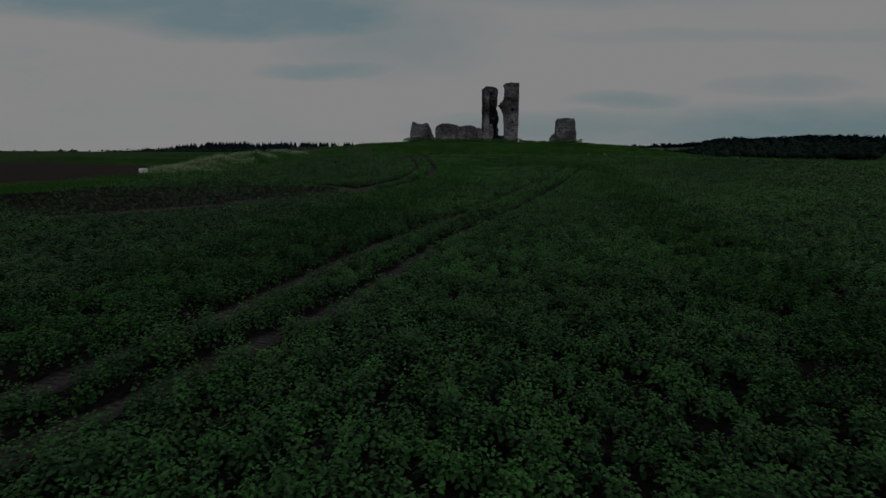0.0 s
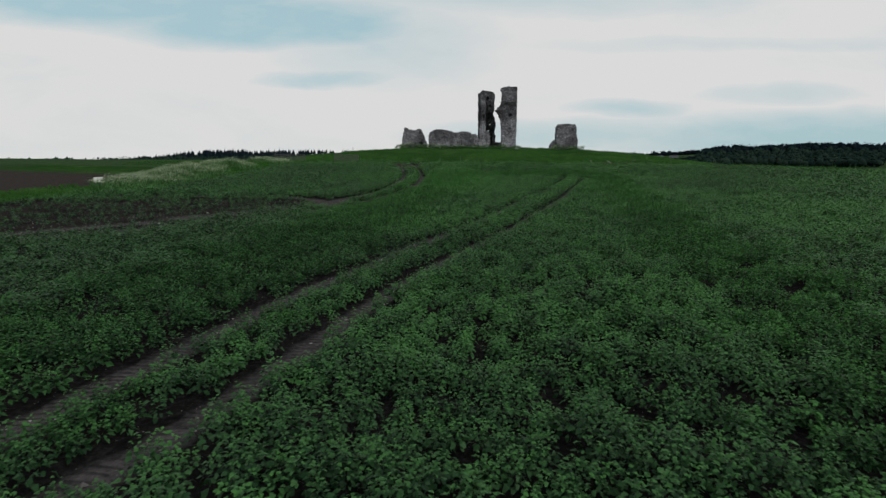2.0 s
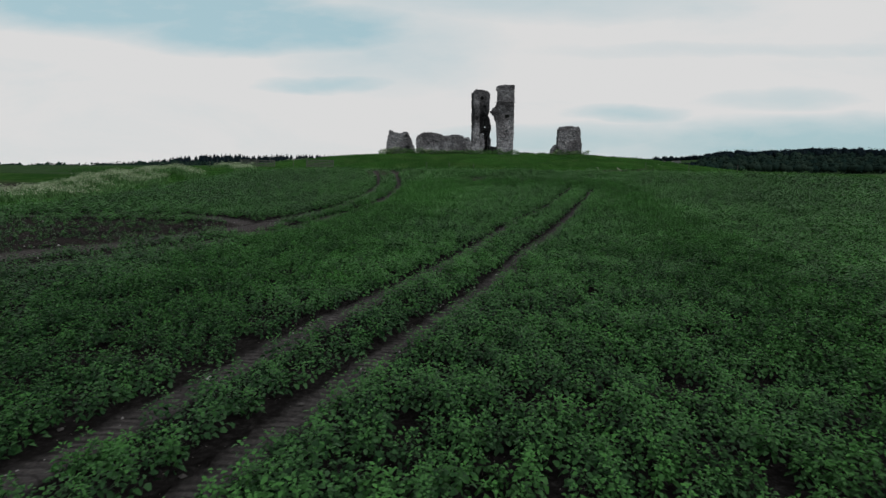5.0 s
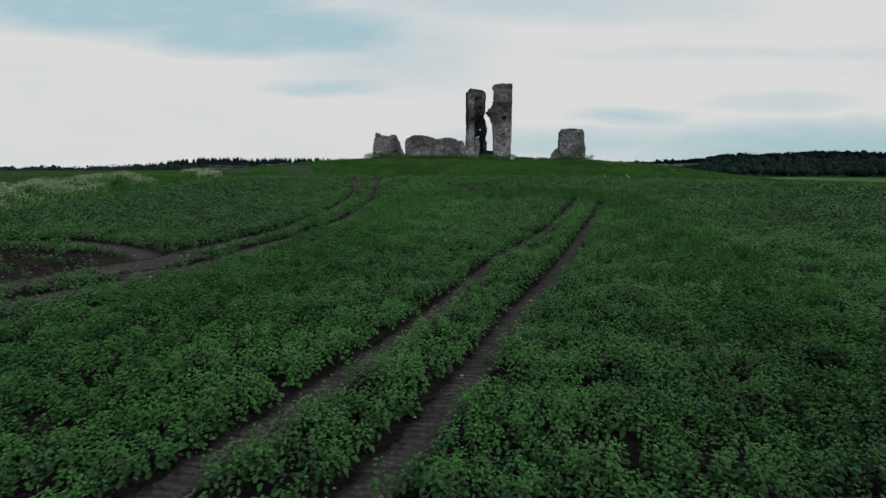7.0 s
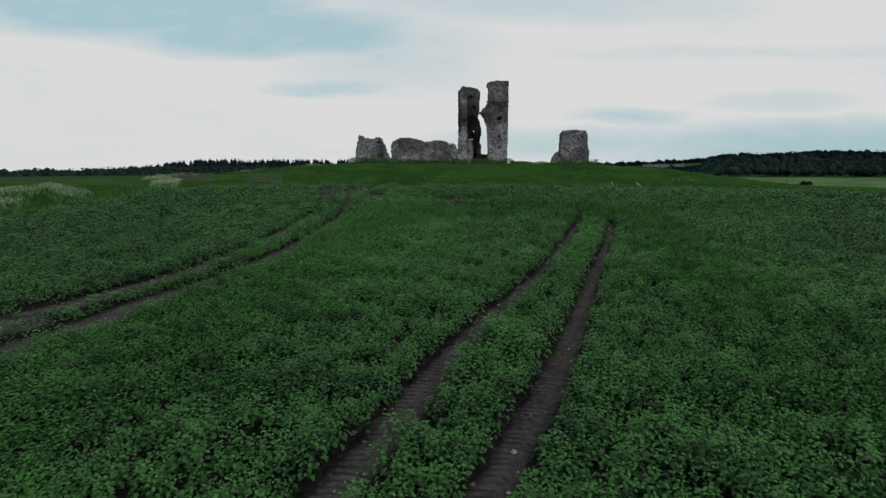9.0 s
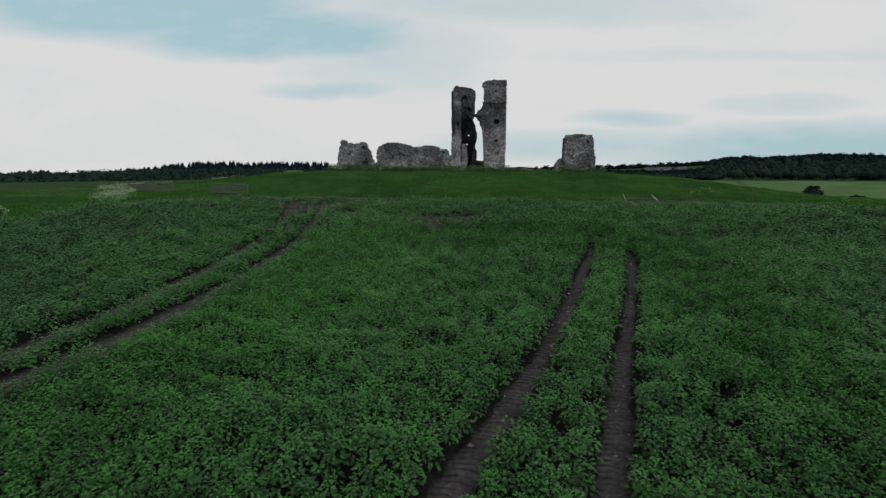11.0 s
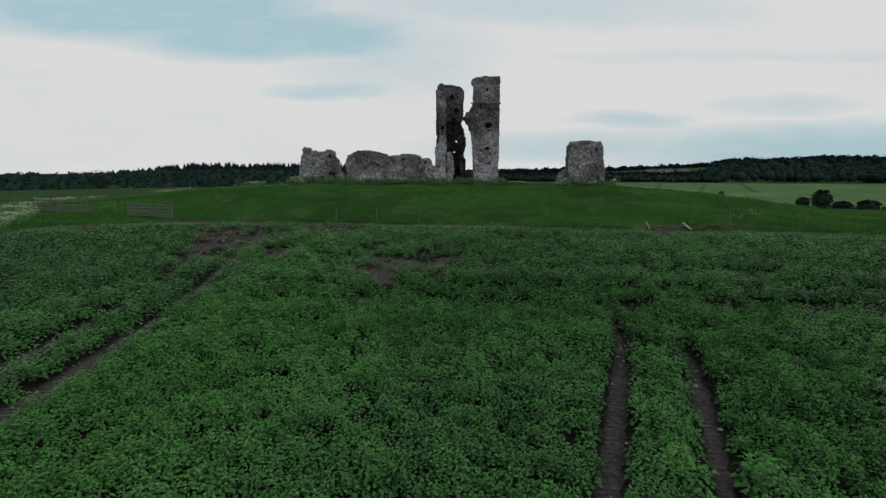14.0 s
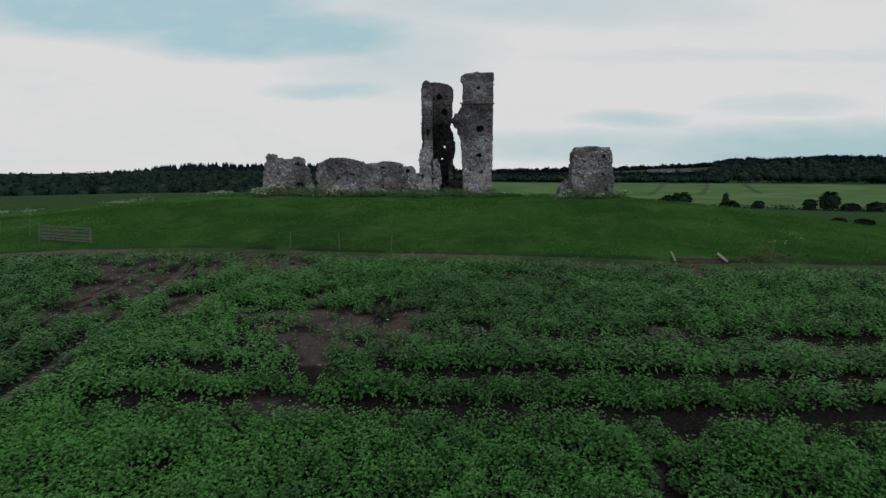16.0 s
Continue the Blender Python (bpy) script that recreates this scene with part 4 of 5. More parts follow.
def umbels(x, y, tall, per, size, rng):
    n = len(x)
    z = ground_z(x, y)
    k = per
    c = np.stack([x[:, None] + rng.normal(0, 0.16, (n, k)), y[:, None] + rng.normal(0, 0.16, (n, k)), z[:, None] + tall[:, None] * rng.uniform(0.75, 1.1, (n, k))], -1).reshape(-1, 3)
    ang = rng.uniform(0, 2 * np.pi, n * k)
    aim = unit(np.column_stack([np.cos(ang), np.sin(ang), rng.normal(0, 0.25, n * k)]))
    up = unit(np.column_stack([rng.normal(0, 0.3, n * k), rng.normal(0, 0.3, n * k), np.ones(n * k)]))
    ln = size * rng.uniform(0.6, 1.3, n * k)
    return c, aim, up, ln, ln * 0.8


def build_weeds():
    rng = np.random.default_rng(29)
    # nettles and cow parsley along the feet of the walls
    feet = [[(-17.6, 55.6), (-12.0, 55.5)], [(-12.2, 55.6), (-7.2, 55.5), (-2.4, 56.1)], [(-2.6, 56.6), (-0.8, 57.5)], [(0.4, 58.0), (2.0, 57.0), (4.9, 56.9), (7.5, 58)], [(9.5, 57.2), (12.0, 55.9), (16.8, 56.4)]]
    x, y = jittered(-19, 18, 53.8, 59, 0.17, rng)
    d = np.full(len(x), 9.0)
    for line in feet:
        d = np.minimum(d, near_line(x, y, line)[0])
    p = np.column_stack([x, y])
    patchy = fbm(p, 0.9, 3, 51)
    m = d + (patchy - 0.5) * 1.8 < 0.85
    x, y, p, d, patchy = x[m], y[m], p[m], d[m], patchy[m]
    tall = (0.40 + 1.1 * np.clip(patchy - 0.2, 0, 1)) * sstep(2.0, 0.2, d) * (1 - 0.6 * sstep(5.0, 6.0, x) * sstep(12.0, 11.0, x))
    n, k = len(x), 7
    z = ground_z(x, y)
    ang = rng.uniform(0, 2 * np.pi, (n, k))
    lev = rng.uniform(0.15, 1, (n, k))
    c = np.stack([x[:, None] + np.cos(ang) * 0.09, y[:, None] + np.sin(ang) * 0.09, z[:, None] + tall[:, None] * lev], -1).reshape(-1, 3)
    aim = unit(np.stack([np.cos(ang), np.sin(ang), rng.uniform(-0.3, 0.9, (n, k))], -1).reshape(-1, 3))
    up = unit(np.stack([rng.normal(0, 0.5, (n, k)), rng.normal(0, 0.5, (n, k)), np.ones((n, k))], -1).reshape(-1, 3))
    ln = 0.15 * rng.uniform(0.6, 1.3, n * k)
    me = leaves("nettles", c, aim, up, ln, ln * 0.6, np.repeat(np.clip(patchy * 1.5 - 0.5, 0, 1), k), MAT_WEED)
    tagged(new("nettles", me), "pale green nettles crowding the feet of the ruins", "weeds", kind="stuff")
    s = (fbm(p, 0.6, 2, 57) > 0.50) & (rng.random(n) < 0.85)
    f = umbels(x[s], y[s], tall[s] * 1.02, 4, 0.14, rng)
    me = leaves("cow_parsley", *f, np.zeros(len(f[3])), MAT_UMBEL)
    tagged(new("cow_parsley", me), "white cow parsley in flower by the ruined walls", "flowers", kind="stuff")
    q = rng.normal(0, 1, (9, 2)) * np.array([0.35, 0.3]) + np.array([(23.6, 39.8), (21.4, 37.0)])[rng.integers(0, 2, 9)]
    f = umbels(q[:, 0], q[:, 1], rng.uniform(0.5, 1.0, 9), 5, 0.10, rng)
    tagged(new("hogweed", leaves("hogweed", *f, np.zeros(len(f[3])), MAT_UMBEL)), "scattered white umbels of hogweed on the mound", "flowers", kind="stuff")
    # the flowering bank beside the field, and its line on over the mound's shoulder
    x, y = jittered(-50, -28, -14, 36, 0.27, rng)
    off = bank_x(y) - x
    p = np.column_stack([x, y])
    pat = fbm(p, 0.22, 3, 59)
    m = (off > 1.2) & (off < 8.0) & (y < 31) & (pat * sstep(-8, 5, y) * sstep(29, 18, y) + 0.08 * sstep(0, 4, off) > 0.37)
    sx, sy, pat = x[m], y[m], pat[m]
    shoulder = smooth_line([(-33, 31), (-37, 41), (-43, 50), (-40, 60), (-33, 66), (-26, 70)])
    gx, gy = jittered(-50, -22, 30, 74, 0.4, rng)
    d = near_line(gx, gy, shoulder)[0]
    q = fbm(np.column_stack([gx, gy]), 0.35, 2, 65)
    m = (d < 1.3) & (q > 0.43)
    sx, sy = np.concatenate([sx, gx[m]]), np.concatenate([sy, gy[m]])
    lump = fbm(np.column_stack([sx, sy]), 0.75, 3, 69)
    tall = (0.25 + 1.15 * lump) * np.where(sy > 31, 0.6, 1.0)
    f = tufts(sx, sy, 4, tall * 0.92, 0.09, rng, 0.9)
    me = leaves("bank_weeds", *f, np.zeros(len(f[3])), MAT_WEED, 0.1)
    tagged(new("bank_weeds", me), "tall green stalks and leaves on the bank", "weeds", kind="stuff")
    m = lump + rng.normal(0, 0.06, len(lump)) > 0.40
    f = umbels(sx[m], sy[m], tall[m], 12, 0.085, rng)
    me = leaves("bank_blossom", *f, np.zeros(len(f[3])), MAT_UMBEL)
    tagged(new("bank_blossom", me), "creamy white cow parsley in flower along the bank", "flowers", kind="stuff")


build_weeds()


# ---- woods, hedges and bushes ----
def crowns(x, y, height, radius, per, rng, conifer=False):
    """Leaf clumps of many trees, as arrays for leaves()."""
    n, k = len(x), per
    z = land_z(x, y)
    ang = rng.uniform(0, 2 * np.pi, (n, k))
    if conifer:
        lev = rng.uniform(0.05, 1.0, (n, k))
        rad = radius[:, None] * (1.04 - lev) * rng.uniform(0.55, 1.0, (n, k))
        cz = z[:, None] + height[:, None] * lev
        lift = rng.uniform(-0.5, 0.1, (n, k)) + 0.6 * lev
        size = radius[:, None] * (0.12 + 0.75 * (1 - lev))
    else:
        s = rng.uniform(-0.95, 1, (n, k))
        shell = np.sqrt(np.maximum(0, 1 - s * s)) * rng.uniform(0.62, 0.86, (n, k))
        lump = 1 + 0.15 * np.sin(ang * 3 + rng.uniform(0, 6.3, (n, 1))) + 0.07 * rng.normal(0, 1, (n, k))
        rad = radius[:, None] * shell * lump
        cz = z[:, None] + height[:, None] * np.clip(0.5 + 0.42 * s * np.clip(lump, 0.6, 1.15), 0.03, 1.0)
        lift = 0.9 * s + rng.normal(0, 0.4, (n, k))
        size = radius[:, None] * rng.uniform(0.2, 0.46, (n, k))
    c = np.stack([x[:, None] + np.cos(ang) * rad, y[:, None] + np.sin(ang) * rad, cz], -1).reshape(-1, 3)
    aim = unit(np.stack([np.cos(ang), np.sin(ang), lift], -1).reshape(-1, 3))
    up = unit(np.stack([rng.normal(0, 0.6, (n, k)), rng.normal(0, 0.6, (n, k)), np.ones((n, k))], -1).reshape(-1, 3))
    size = size.ravel()
    return c, aim, up, size, size * 0.9


def lump_shape(fine):
    bm = bmesh.new()
    bmesh.ops.create_icosphere(bm, subdivisions=fine, radius=1)
    v, f = np.array([q.co for q in bm.verts]), np.array([[q.index for q in p.verts] for p in bm.faces])
    bm.free()
    return v, f


def spire_shape():
    v, f = [], []
    for low, high, wide in ((0.05, 0.55, 1.0), (0.3, 0.78, 0.80), (0.52, 1.0, 0.58)):
        k = len(v)
        v += [(math.cos(a * 1.0472) * wide, math.sin(a * 1.0472) * wide, low) for a in range(6)] + [(0, 0, high)]
        f += [(k + a, k + (a + 1) % 6, k + 6) for a in range(6)]
    return np.array(v), np.array(f)


LUMP, ROUND, SPIRE = lump_shape(1), lump_shape(3), spire_shape()


def build_woods():
    rng = np.random.default_rng(41)

    def wood(u0, u1, r0, r1, step):
        n = int((math.atan(u1) - math.atan(u0)) * (r1 ** 2 - r0 ** 2) / 2 / step ** 2)
        a = np.arctan(u0) + rng.random(n) * (math.atan(u1) - math.atan(u0))
        r = np.sqrt(r0 ** 2 + rng.random(n) * (r1 ** 2 - r0 ** 2))
        return r * np.sin(a), r * np.cos(a), np.tan(a), r

    def put(name, label, x, y, h, rad, per, mat, conifer=False):
        f = crowns(x, y, h, rad, per, rng, conifer)
        tone = np.clip(rng.normal(0.25, 0.3, len(x)), 0, 1)
        me = leaves(name, *f, np.repeat(tone, per), mat)
        # join lumpy cores to the loose clumps
        cv, cf = (SPIRE if conifer else LUMP)
        n, k = len(x), len(cv)
        z = land_z(x, y)
        warp = 1 + 0.2 * rng.normal(0, 1, (n, k, 1))
        size = np.stack([rad, rad, h * (0.5 if not conifer else 1.0)], 1)[:, None]
        if conifer:
            warp = warp * 0 + 0.95
        v = cv[None] * size * (warp if conifer else warp * 0.80)
        v[:, :, 2] += (z + (0 if conifer else 0.52) * h)[:, None]
        v[:, :, 0] += x[:, None]
        v[:, :, 1] += y[:, None]
        faces = (cf[None] + k * np.arange(n)[:, None, None]).reshape(-1, cf.shape[1])
        core = big_mesh("core", v.reshape(-1, 3), faces, mat, not conifer)
        point_attr(core, "tone", "FLOAT", np.repeat(tone, k))
        bm = bmesh.new()
        bm.from_mesh(me)
        bm.from_mesh(core)
        bm.to_mesh(me)
        bm.free()
        bpy.data.meshes.remove(core)
        tagged(new(name, me), label, "woodland", kind="stuff")

    x, y, u, r = wood(-1.0, -0.10, 430, 960, 10.5)
    top = (u > -0.66) & (r > 800)
    low = ~top & (r > 430 + 60 * vnoise(np.column_stack([x, y]), 0.01, 7))
    n = low.sum()
    put("broadleaf_wood", "dark green broadleaved wood on a far hillside", x[low], y[low], rng.uniform(7, 12.5, n), rng.uniform(4.5, 7.5, n), 24, MAT_WOODS)
    n = top.sum()
    hh = rng.uniform(9, 18.5, n) * (0.62 + 0.38 * sstep(-0.60, -0.36, u[top])) + 2.6 * sstep(-0.52, -0.45, u[top])
    put("conifer_wood", "blackish conifer plantation with pointed tops on the skyline", x[top], y[top], hh, rng.uniform(4.0, 6.2, n), 8, MAT_CONIFER, True)
    x, y, u, r = wood(0.34, 1.05, 790, 1480, 13.0)
    m = (u > 0.415 + 0.05 * vnoise(np.column_stack([x, y]), 0.006, 3)) & (r < 1120) & (r > 780 + 60 * sstep(0.5, 0.4, u))
    n = m.sum()
    put("hill_wood", "dark mixed wood covering a far hill", x[m], y[m], rng.uniform(9, 15, n) * (0.45 + 0.55 * sstep(0.38, 0.50, u[m])), rng.uniform(5, 8, n), 24, MAT_WOODS)
    m = (u > 0.42 + 0.05 * vnoise(np.column_stack([x, y]), 0.006, 3)) & (r >= 1120)
    n = m.sum()
    put("hilltop_wood", "blackish trees along the top of a far hill", x[m], y[m], (rng.uniform(4, 11, n) + 9 * vnoise(np.column_stack([x[m], y[m]]), 0.012, 5)) * (0.4 + 0.6 * sstep(0.39, 0.50, u[m])), rng.uniform(5, 8, n), 24, MAT_CONIFER)
    x, y, u, r = wood(0.0, 0.5, 1250, 1560, 18)
    put("skyline_trees", "distant tree line along the horizon", x, y, rng.uniform(5, 12, len(x)), rng.uniform(5, 9, len(x)), 22, MAT_CONIFER)
    x, y, u, r = wood(0.03, 0.44, 925, 1000, 10.5)
    put("hedgerow_trees", "dark mixed trees behind a far strip of field", x, y, rng.uniform(4, 9, len(x)), rng.uniform(4.5, 8, len(x)), 24, MAT_CONIFER)
    x, y, u, r = wood(0.02, 0.47, 765, 880, 9.5)
    put("valley_wood", "belt of dark trees across the valley", x, y, rng.uniform(4.5, 9, len(x)), rng.uniform(4.5, 8.5, len(x)), 24, MAT_WOODS)


build_woods()


def bush(x, y, height, radius, label, rng, clumps=420, name="bush"):
    z = float(land_z(x, y))
    e = thing(name, (x, y, z), label, "bush" if name == "bush" else "tree", "trees and bushes in the valley")
    c, aim, up, ln, wd = crowns(np.zeros(1) + x, np.zeros(1) + y, np.array([height * 1.0]), np.array([radius]), clumps, rng)
    c -= np.array([x, y, z])
    me = leaves("crown", c, aim, up, ln * 0.9, wd * 0.9, np.clip(rng.normal(0.65, 0.3, clumps), 0, 1), MAT_WOODS)
    v = ROUND[0] * np.array([radius, radius, height * 0.5]) * 0.86
    v *= (1 + 0.5 * (fbm(v, 2.6 / radius, 3, int(x) % 97) - 0.5))[:, None]
    core = big_mesh("core", v + np.array([0, 0, height * 0.48]), ROUND[1], MAT_WOODS, True)
    point_attr(core, "tone", "FLOAT", np.full(len(v), 0.6))
    bm = bmesh.new()
    bm.from_mesh(me)
    bm.from_mesh(core)
    bm.to_mesh(me)
    bm.free()
    part("crown", me, MAT_WOODS, e)
    bm = bmesh.new()
    bmesh.ops.create_cone(bm, segments=7, radius1=radius * 0.07 + 0.05, radius2=radius * 0.03 + 0.02, depth=height * 0.7, matrix=Matrix.Translation((0, 0, height * 0.33)), cap_ends=True)
    for i in range(5):
        a = i * 1.3
        arm = Matrix.Translation((math.cos(a) * radius * 0.25, math.sin(a) * radius * 0.25, height * 0.5)) @ Euler((0, 0.8, a)).to_matrix().to_4x4()
        bmesh.ops.create_cone(bm, segments=5, radius1=radius * 0.03 + 0.02, radius2=0.02, depth=radius * 0.8, matrix=arm)
    part("trunk", bm, MAT_BARK, e)
    return e


def build_bushes():
    rng = np.random.default_rng(43)
    # bearing, distance, height, half width
    for u, r, h, w, label, kind in ((0.384, 392, 6.5, 5.2, "broad dark green bush at the field's foot", "bush"), (0.402, 396, 8.4, 5.6, "rounded dark bush in the far field", "bush"),
                                    (0.372, 390, 4.5, 4.5, "low spreading dark bush in the far field", "bush"), (0.477, 398, 9.2, 1.9, "slender dark tree beside the valley hedge", "tree"),
                                    (0.484, 392, 3.8, 5.0, "low dark bush below a slender tree", "bush"), (0.533, 394, 4.2, 3.2, "small dark bush along the valley hedge", "bush"),
                                    (0.652, 402, 10.2, 5.0, "dark leafy tree in the valley hedge", "tree"), (0.620, 398, 5.8, 3.6, "dark bush in the valley hedge", "bush"),
                                    (0.69, 398, 3.6, 4.6, "low dark bush beside the hedge tree", "bush"), (0.735, 404, 4.4, 5.0, "dark spreading bush in the valley hedge", "bush"),
                                    (0.672, 180, 1.5, 1.7, "low dark bush on the slope", "bush"), (0.714, 182, 1.4, 2.1, "low spreading dark bush on the slope", "bush")):
        a = math.atan(u)
        bush(r * math.sin(a), r * math.cos(a), h, w, label, rng, 420, kind)
    # the hedge along the valley
    a = np.arctan(0.36 + 0.50 * rng.random(260))
    r = 389 + 4 * np.sin(a * 30) + rng.normal(0, 1, 260)
    x, y = r * np.sin(a), r * np.cos(a)
    f = crowns(x, y, rng.uniform(1.4, 2.8, 260), rng.uniform(1.3, 2.4, 260), 14, rng)
    tagged(new("hedge", leaves("hedge", *f, np.repeat(rng.random(260) * 0.5, 14), MAT_WOODS)), "long dark hedge across the valley", "hedge", kind="stuff")


build_bushes()


def far_house(u, r, length, label):
    """A small far-off farmhouse: walls with a pitched roof, windows, a door and a chimney."""
    a = math.atan(u)
    x, y = r * math.sin(a), r * math.cos(a)
    e = thing("farmhouse", (x, y, float(land_z(x, y)) - 0.2), label, "house", "farm buildings across the valley", turn=-math.degrees(a) + 12)
    wide, eaves, ridge = 7.0, 6.2, 9.4

    def block(cx, cy, cz, sx, sy, sz):
        bm = bmesh.new()
        bmesh.ops.create_cube(bm, size=1, matrix=Matrix.Translation((cx, cy, cz)) @ Matrix.Diagonal((sx, sy, sz, 1)))
        return bm

    walls = block(0, 0, eaves / 2, length, wide, eaves)
    for sx in (-1, 1):
        walls.faces.new([walls.verts.new((sx * length / 2, sy * wide / 2, eaves)) for sy in (-1, 1)] + [walls.verts.new((sx * length / 2, 0, ridge - 0.1))])
    part("wall", walls, MAT_RENDER, e)
    roof = bmesh.new()
    rows = [[roof.verts.new((sx * (length / 2 + 0.4), sy * (wide / 2 + 0.5), z)) for sx in (-1, 1)] for sy, z in ((-1, eaves - 0.35), (0, ridge), (1, eaves - 0.35))]
    for low, high in zip(rows, rows[1:]):
        roof.faces.new((low[0], low[1], high[1], high[0]))
    bmesh.ops.solidify(roof, geom=roof.faces[:], thickness=0.25)
    part("roof", roof, MAT_SLATE, e)
    part("chimney", block(length * 0.36, 0, ridge + 0.3, 0.9, 0.9, 1.8), MAT_SLATE, e)
    for k in range(4):
        for z in (1.7, 4.5):
            part("window", block((k - 1.5) * length / 4.4, -wide / 2 - 0.03, z, 1.2, 0.12, 1.3), MAT_PANE, e)
    part("door", block(length * 0.02, -wide / 2 - 0.03, 1.05, 1.0, 0.14, 2.1), MAT_SLATE, e)


MAT_RENDER = plain_material("pale_rendered_wall", (0.34, 0.34, 0.33), 0.9)
MAT_SLATE = plain_material("grey_slate", (0.12, 0.13, 0.14), 0.7)
MAT_PANE = plain_material("dark_window_pane", (0.03, 0.035, 0.04), 0.2)
far_house(0.352, 1012, 16, "pale rendered farmhouse with a grey slate roof among trees")
far_house(0.376, 1016, 22, "long pale farm building with a grey roof across the valley")
far_house(0.407, 1010, 13, "small pale cottage with a grey roof below the woods")


def far_tramlines():
    for (ax, ay), (bx, by), bow in (((176, 508), (264, 715), 4), ((221, 508), (316, 715), 3), ((272, 508), (362, 712), -5)):
        d = Vector((bx - ax, by - ay)).normalized()
        side = Vector((d.y, -d.x))
        for off in (-1.2, 1.2):
            v = []
            for k in range(25):
                t = k / 24
                q = Vector((ax, ay)).lerp(Vector((bx, by)), t) + side * (off + bow * math.sin(math.pi * t))
                for w in (-0.38, 0.38):
                    g = q + side * w
                    v.append((g.x, g.y))
            v = np.array(v)
            z = land_z(v[:, 0], v[:, 1]) + 0.35
            f = [(2 * k, 2 * k + 1, 2 * k + 3, 2 * k + 2) for k in range(24)]
            me = big_mesh("field_track", np.column_stack([v, z]), np.array(f), MAT_FAR_TRACK)
            tagged(new("field_track", me), "dark wheel track in a far corn field", "track", kind="structure")


MAT_FAR_TRACK = plain_material("trodden_corn", (0.010, 0.016, 0.010), 0.95)
far_tramlines()


# ---- gates, posts and clutter at the field's edge ----
MAT_TIMBER = wood_material("weathered_timber", (0.026, 0.028, 0.026), (0.118, 0.126, 0.118))
MAT_DARK_TIMBER = wood_material("dark_timber", (0.025, 0.022, 0.02), (0.06, 0.052, 0.045))
MAT_PALE_TIMBER = wood_material("pale_split_timber", (0.17, 0.165, 0.15), (0.29, 0.28, 0.25))
MAT_BOARD = plain_material("white_painted_board", (0.78, 0.79, 0.79), 0.5)


def bar(length, wide, thick, wobble=0.01, axis=0, cuts=6):
    """A hewn bar that starts at the origin and runs along the axis."""
    bm = bmesh.new()
    bmesh.ops.create_cube(bm, size=1)
    size = [wide, wide, wide]
    size[axis], size[(axis + 1) % 3] = length, thick
    for v in bm.verts:
        v.co = Vector(v.co[i] * size[i] for i in range(3))
        v.co[axis] += length / 2
    bmesh.ops.subdivide_edges(bm, edges=[e for e in bm.edges if abs(e.verts[0].co[axis] - e.verts[1].co[axis]) > length * 0.9], cuts=cuts)
    bmesh.ops.bevel(bm, geom=[e for e in bm.edges if abs(e.verts[0].co[axis] - e.verts[1].co[axis]) > length * 0.02], offset=min(wide, thick) * 0.18, segments=1, affect="EDGES")
    off = Vector((random.random() * 50, random.random() * 50, 0))
    for v in bm.verts:
        v.co += noise.noise_vector(v.co * 2.2 + off) * wobble
    return bm


def hurdle(x0, y0, x1, y1, label, bars=5, height=1.12, sag=0.0):
    """A field gate between two points of the ground: two stiles, bars and a brace."""
    length = math.hypot(x1 - x0, y1 - y0)
    z0, z1 = float(ground_z(np.array([x0]), np.array([y0]))[0]), float(ground_z(np.array([x1]), np.array([y1]))[0])
    e = thing("field_gate", (x0, y0, z0 - 0.02), label, "gate", "gates at the field's corner")
    e.matrix_world = pose(x0, y0, z0 - 0.02, 0, -math.degrees(math.atan2(z1 - z0, length)) + sag, math.degrees(math.atan2(y1 - y0, x1 - x0)))
    for at, tall in ((0, height + 0.15), (length, height + 0.04)):
        s = part("stile", bar(tall, 0.11, 0.10, 0.012, 2), MAT_TIMBER, e)
        s.location = (at, 0, 0)
    for i in range(bars):
        b = part("rail", bar(length, 0.105, 0.04, 0.014, 0), MAT_TIMBER, e)
        b.location = (0, -0.03, 0.2 + (height - 0.24) * (i / (bars - 1)) ** 1.15)
    brace = part("brace", bar(math.hypot(length, height - 0.3), 0.07, 0.03, 0.01, 0), MAT_TIMBER, e)
    brace.matrix_local = Matrix.Translation((0, -0.065, 0.2)) @ Euler((0, -math.atan2(height - 0.3, length), 0)).to_matrix().to_4x4()
    mid = part("upright", bar(height - 0.15, 0.08, 0.03, 0.01, 2), MAT_TIMBER, e)
    mid.location = (length / 2, -0.065, 0.15)
    return e


hurdle(-26.9, 39.2, -23.0, 38.35, "weathered grey timber five-bar field gate standing in the grass")
hurdle(-38.0, 44.3, -35.4, 43.6, "old grey timber hurdle among cow parsley")
hurdle(-35.2, 43.6, -32.6, 43.3, "grey timber hurdle standing slightly askew", 4, 1.05, 2.0)


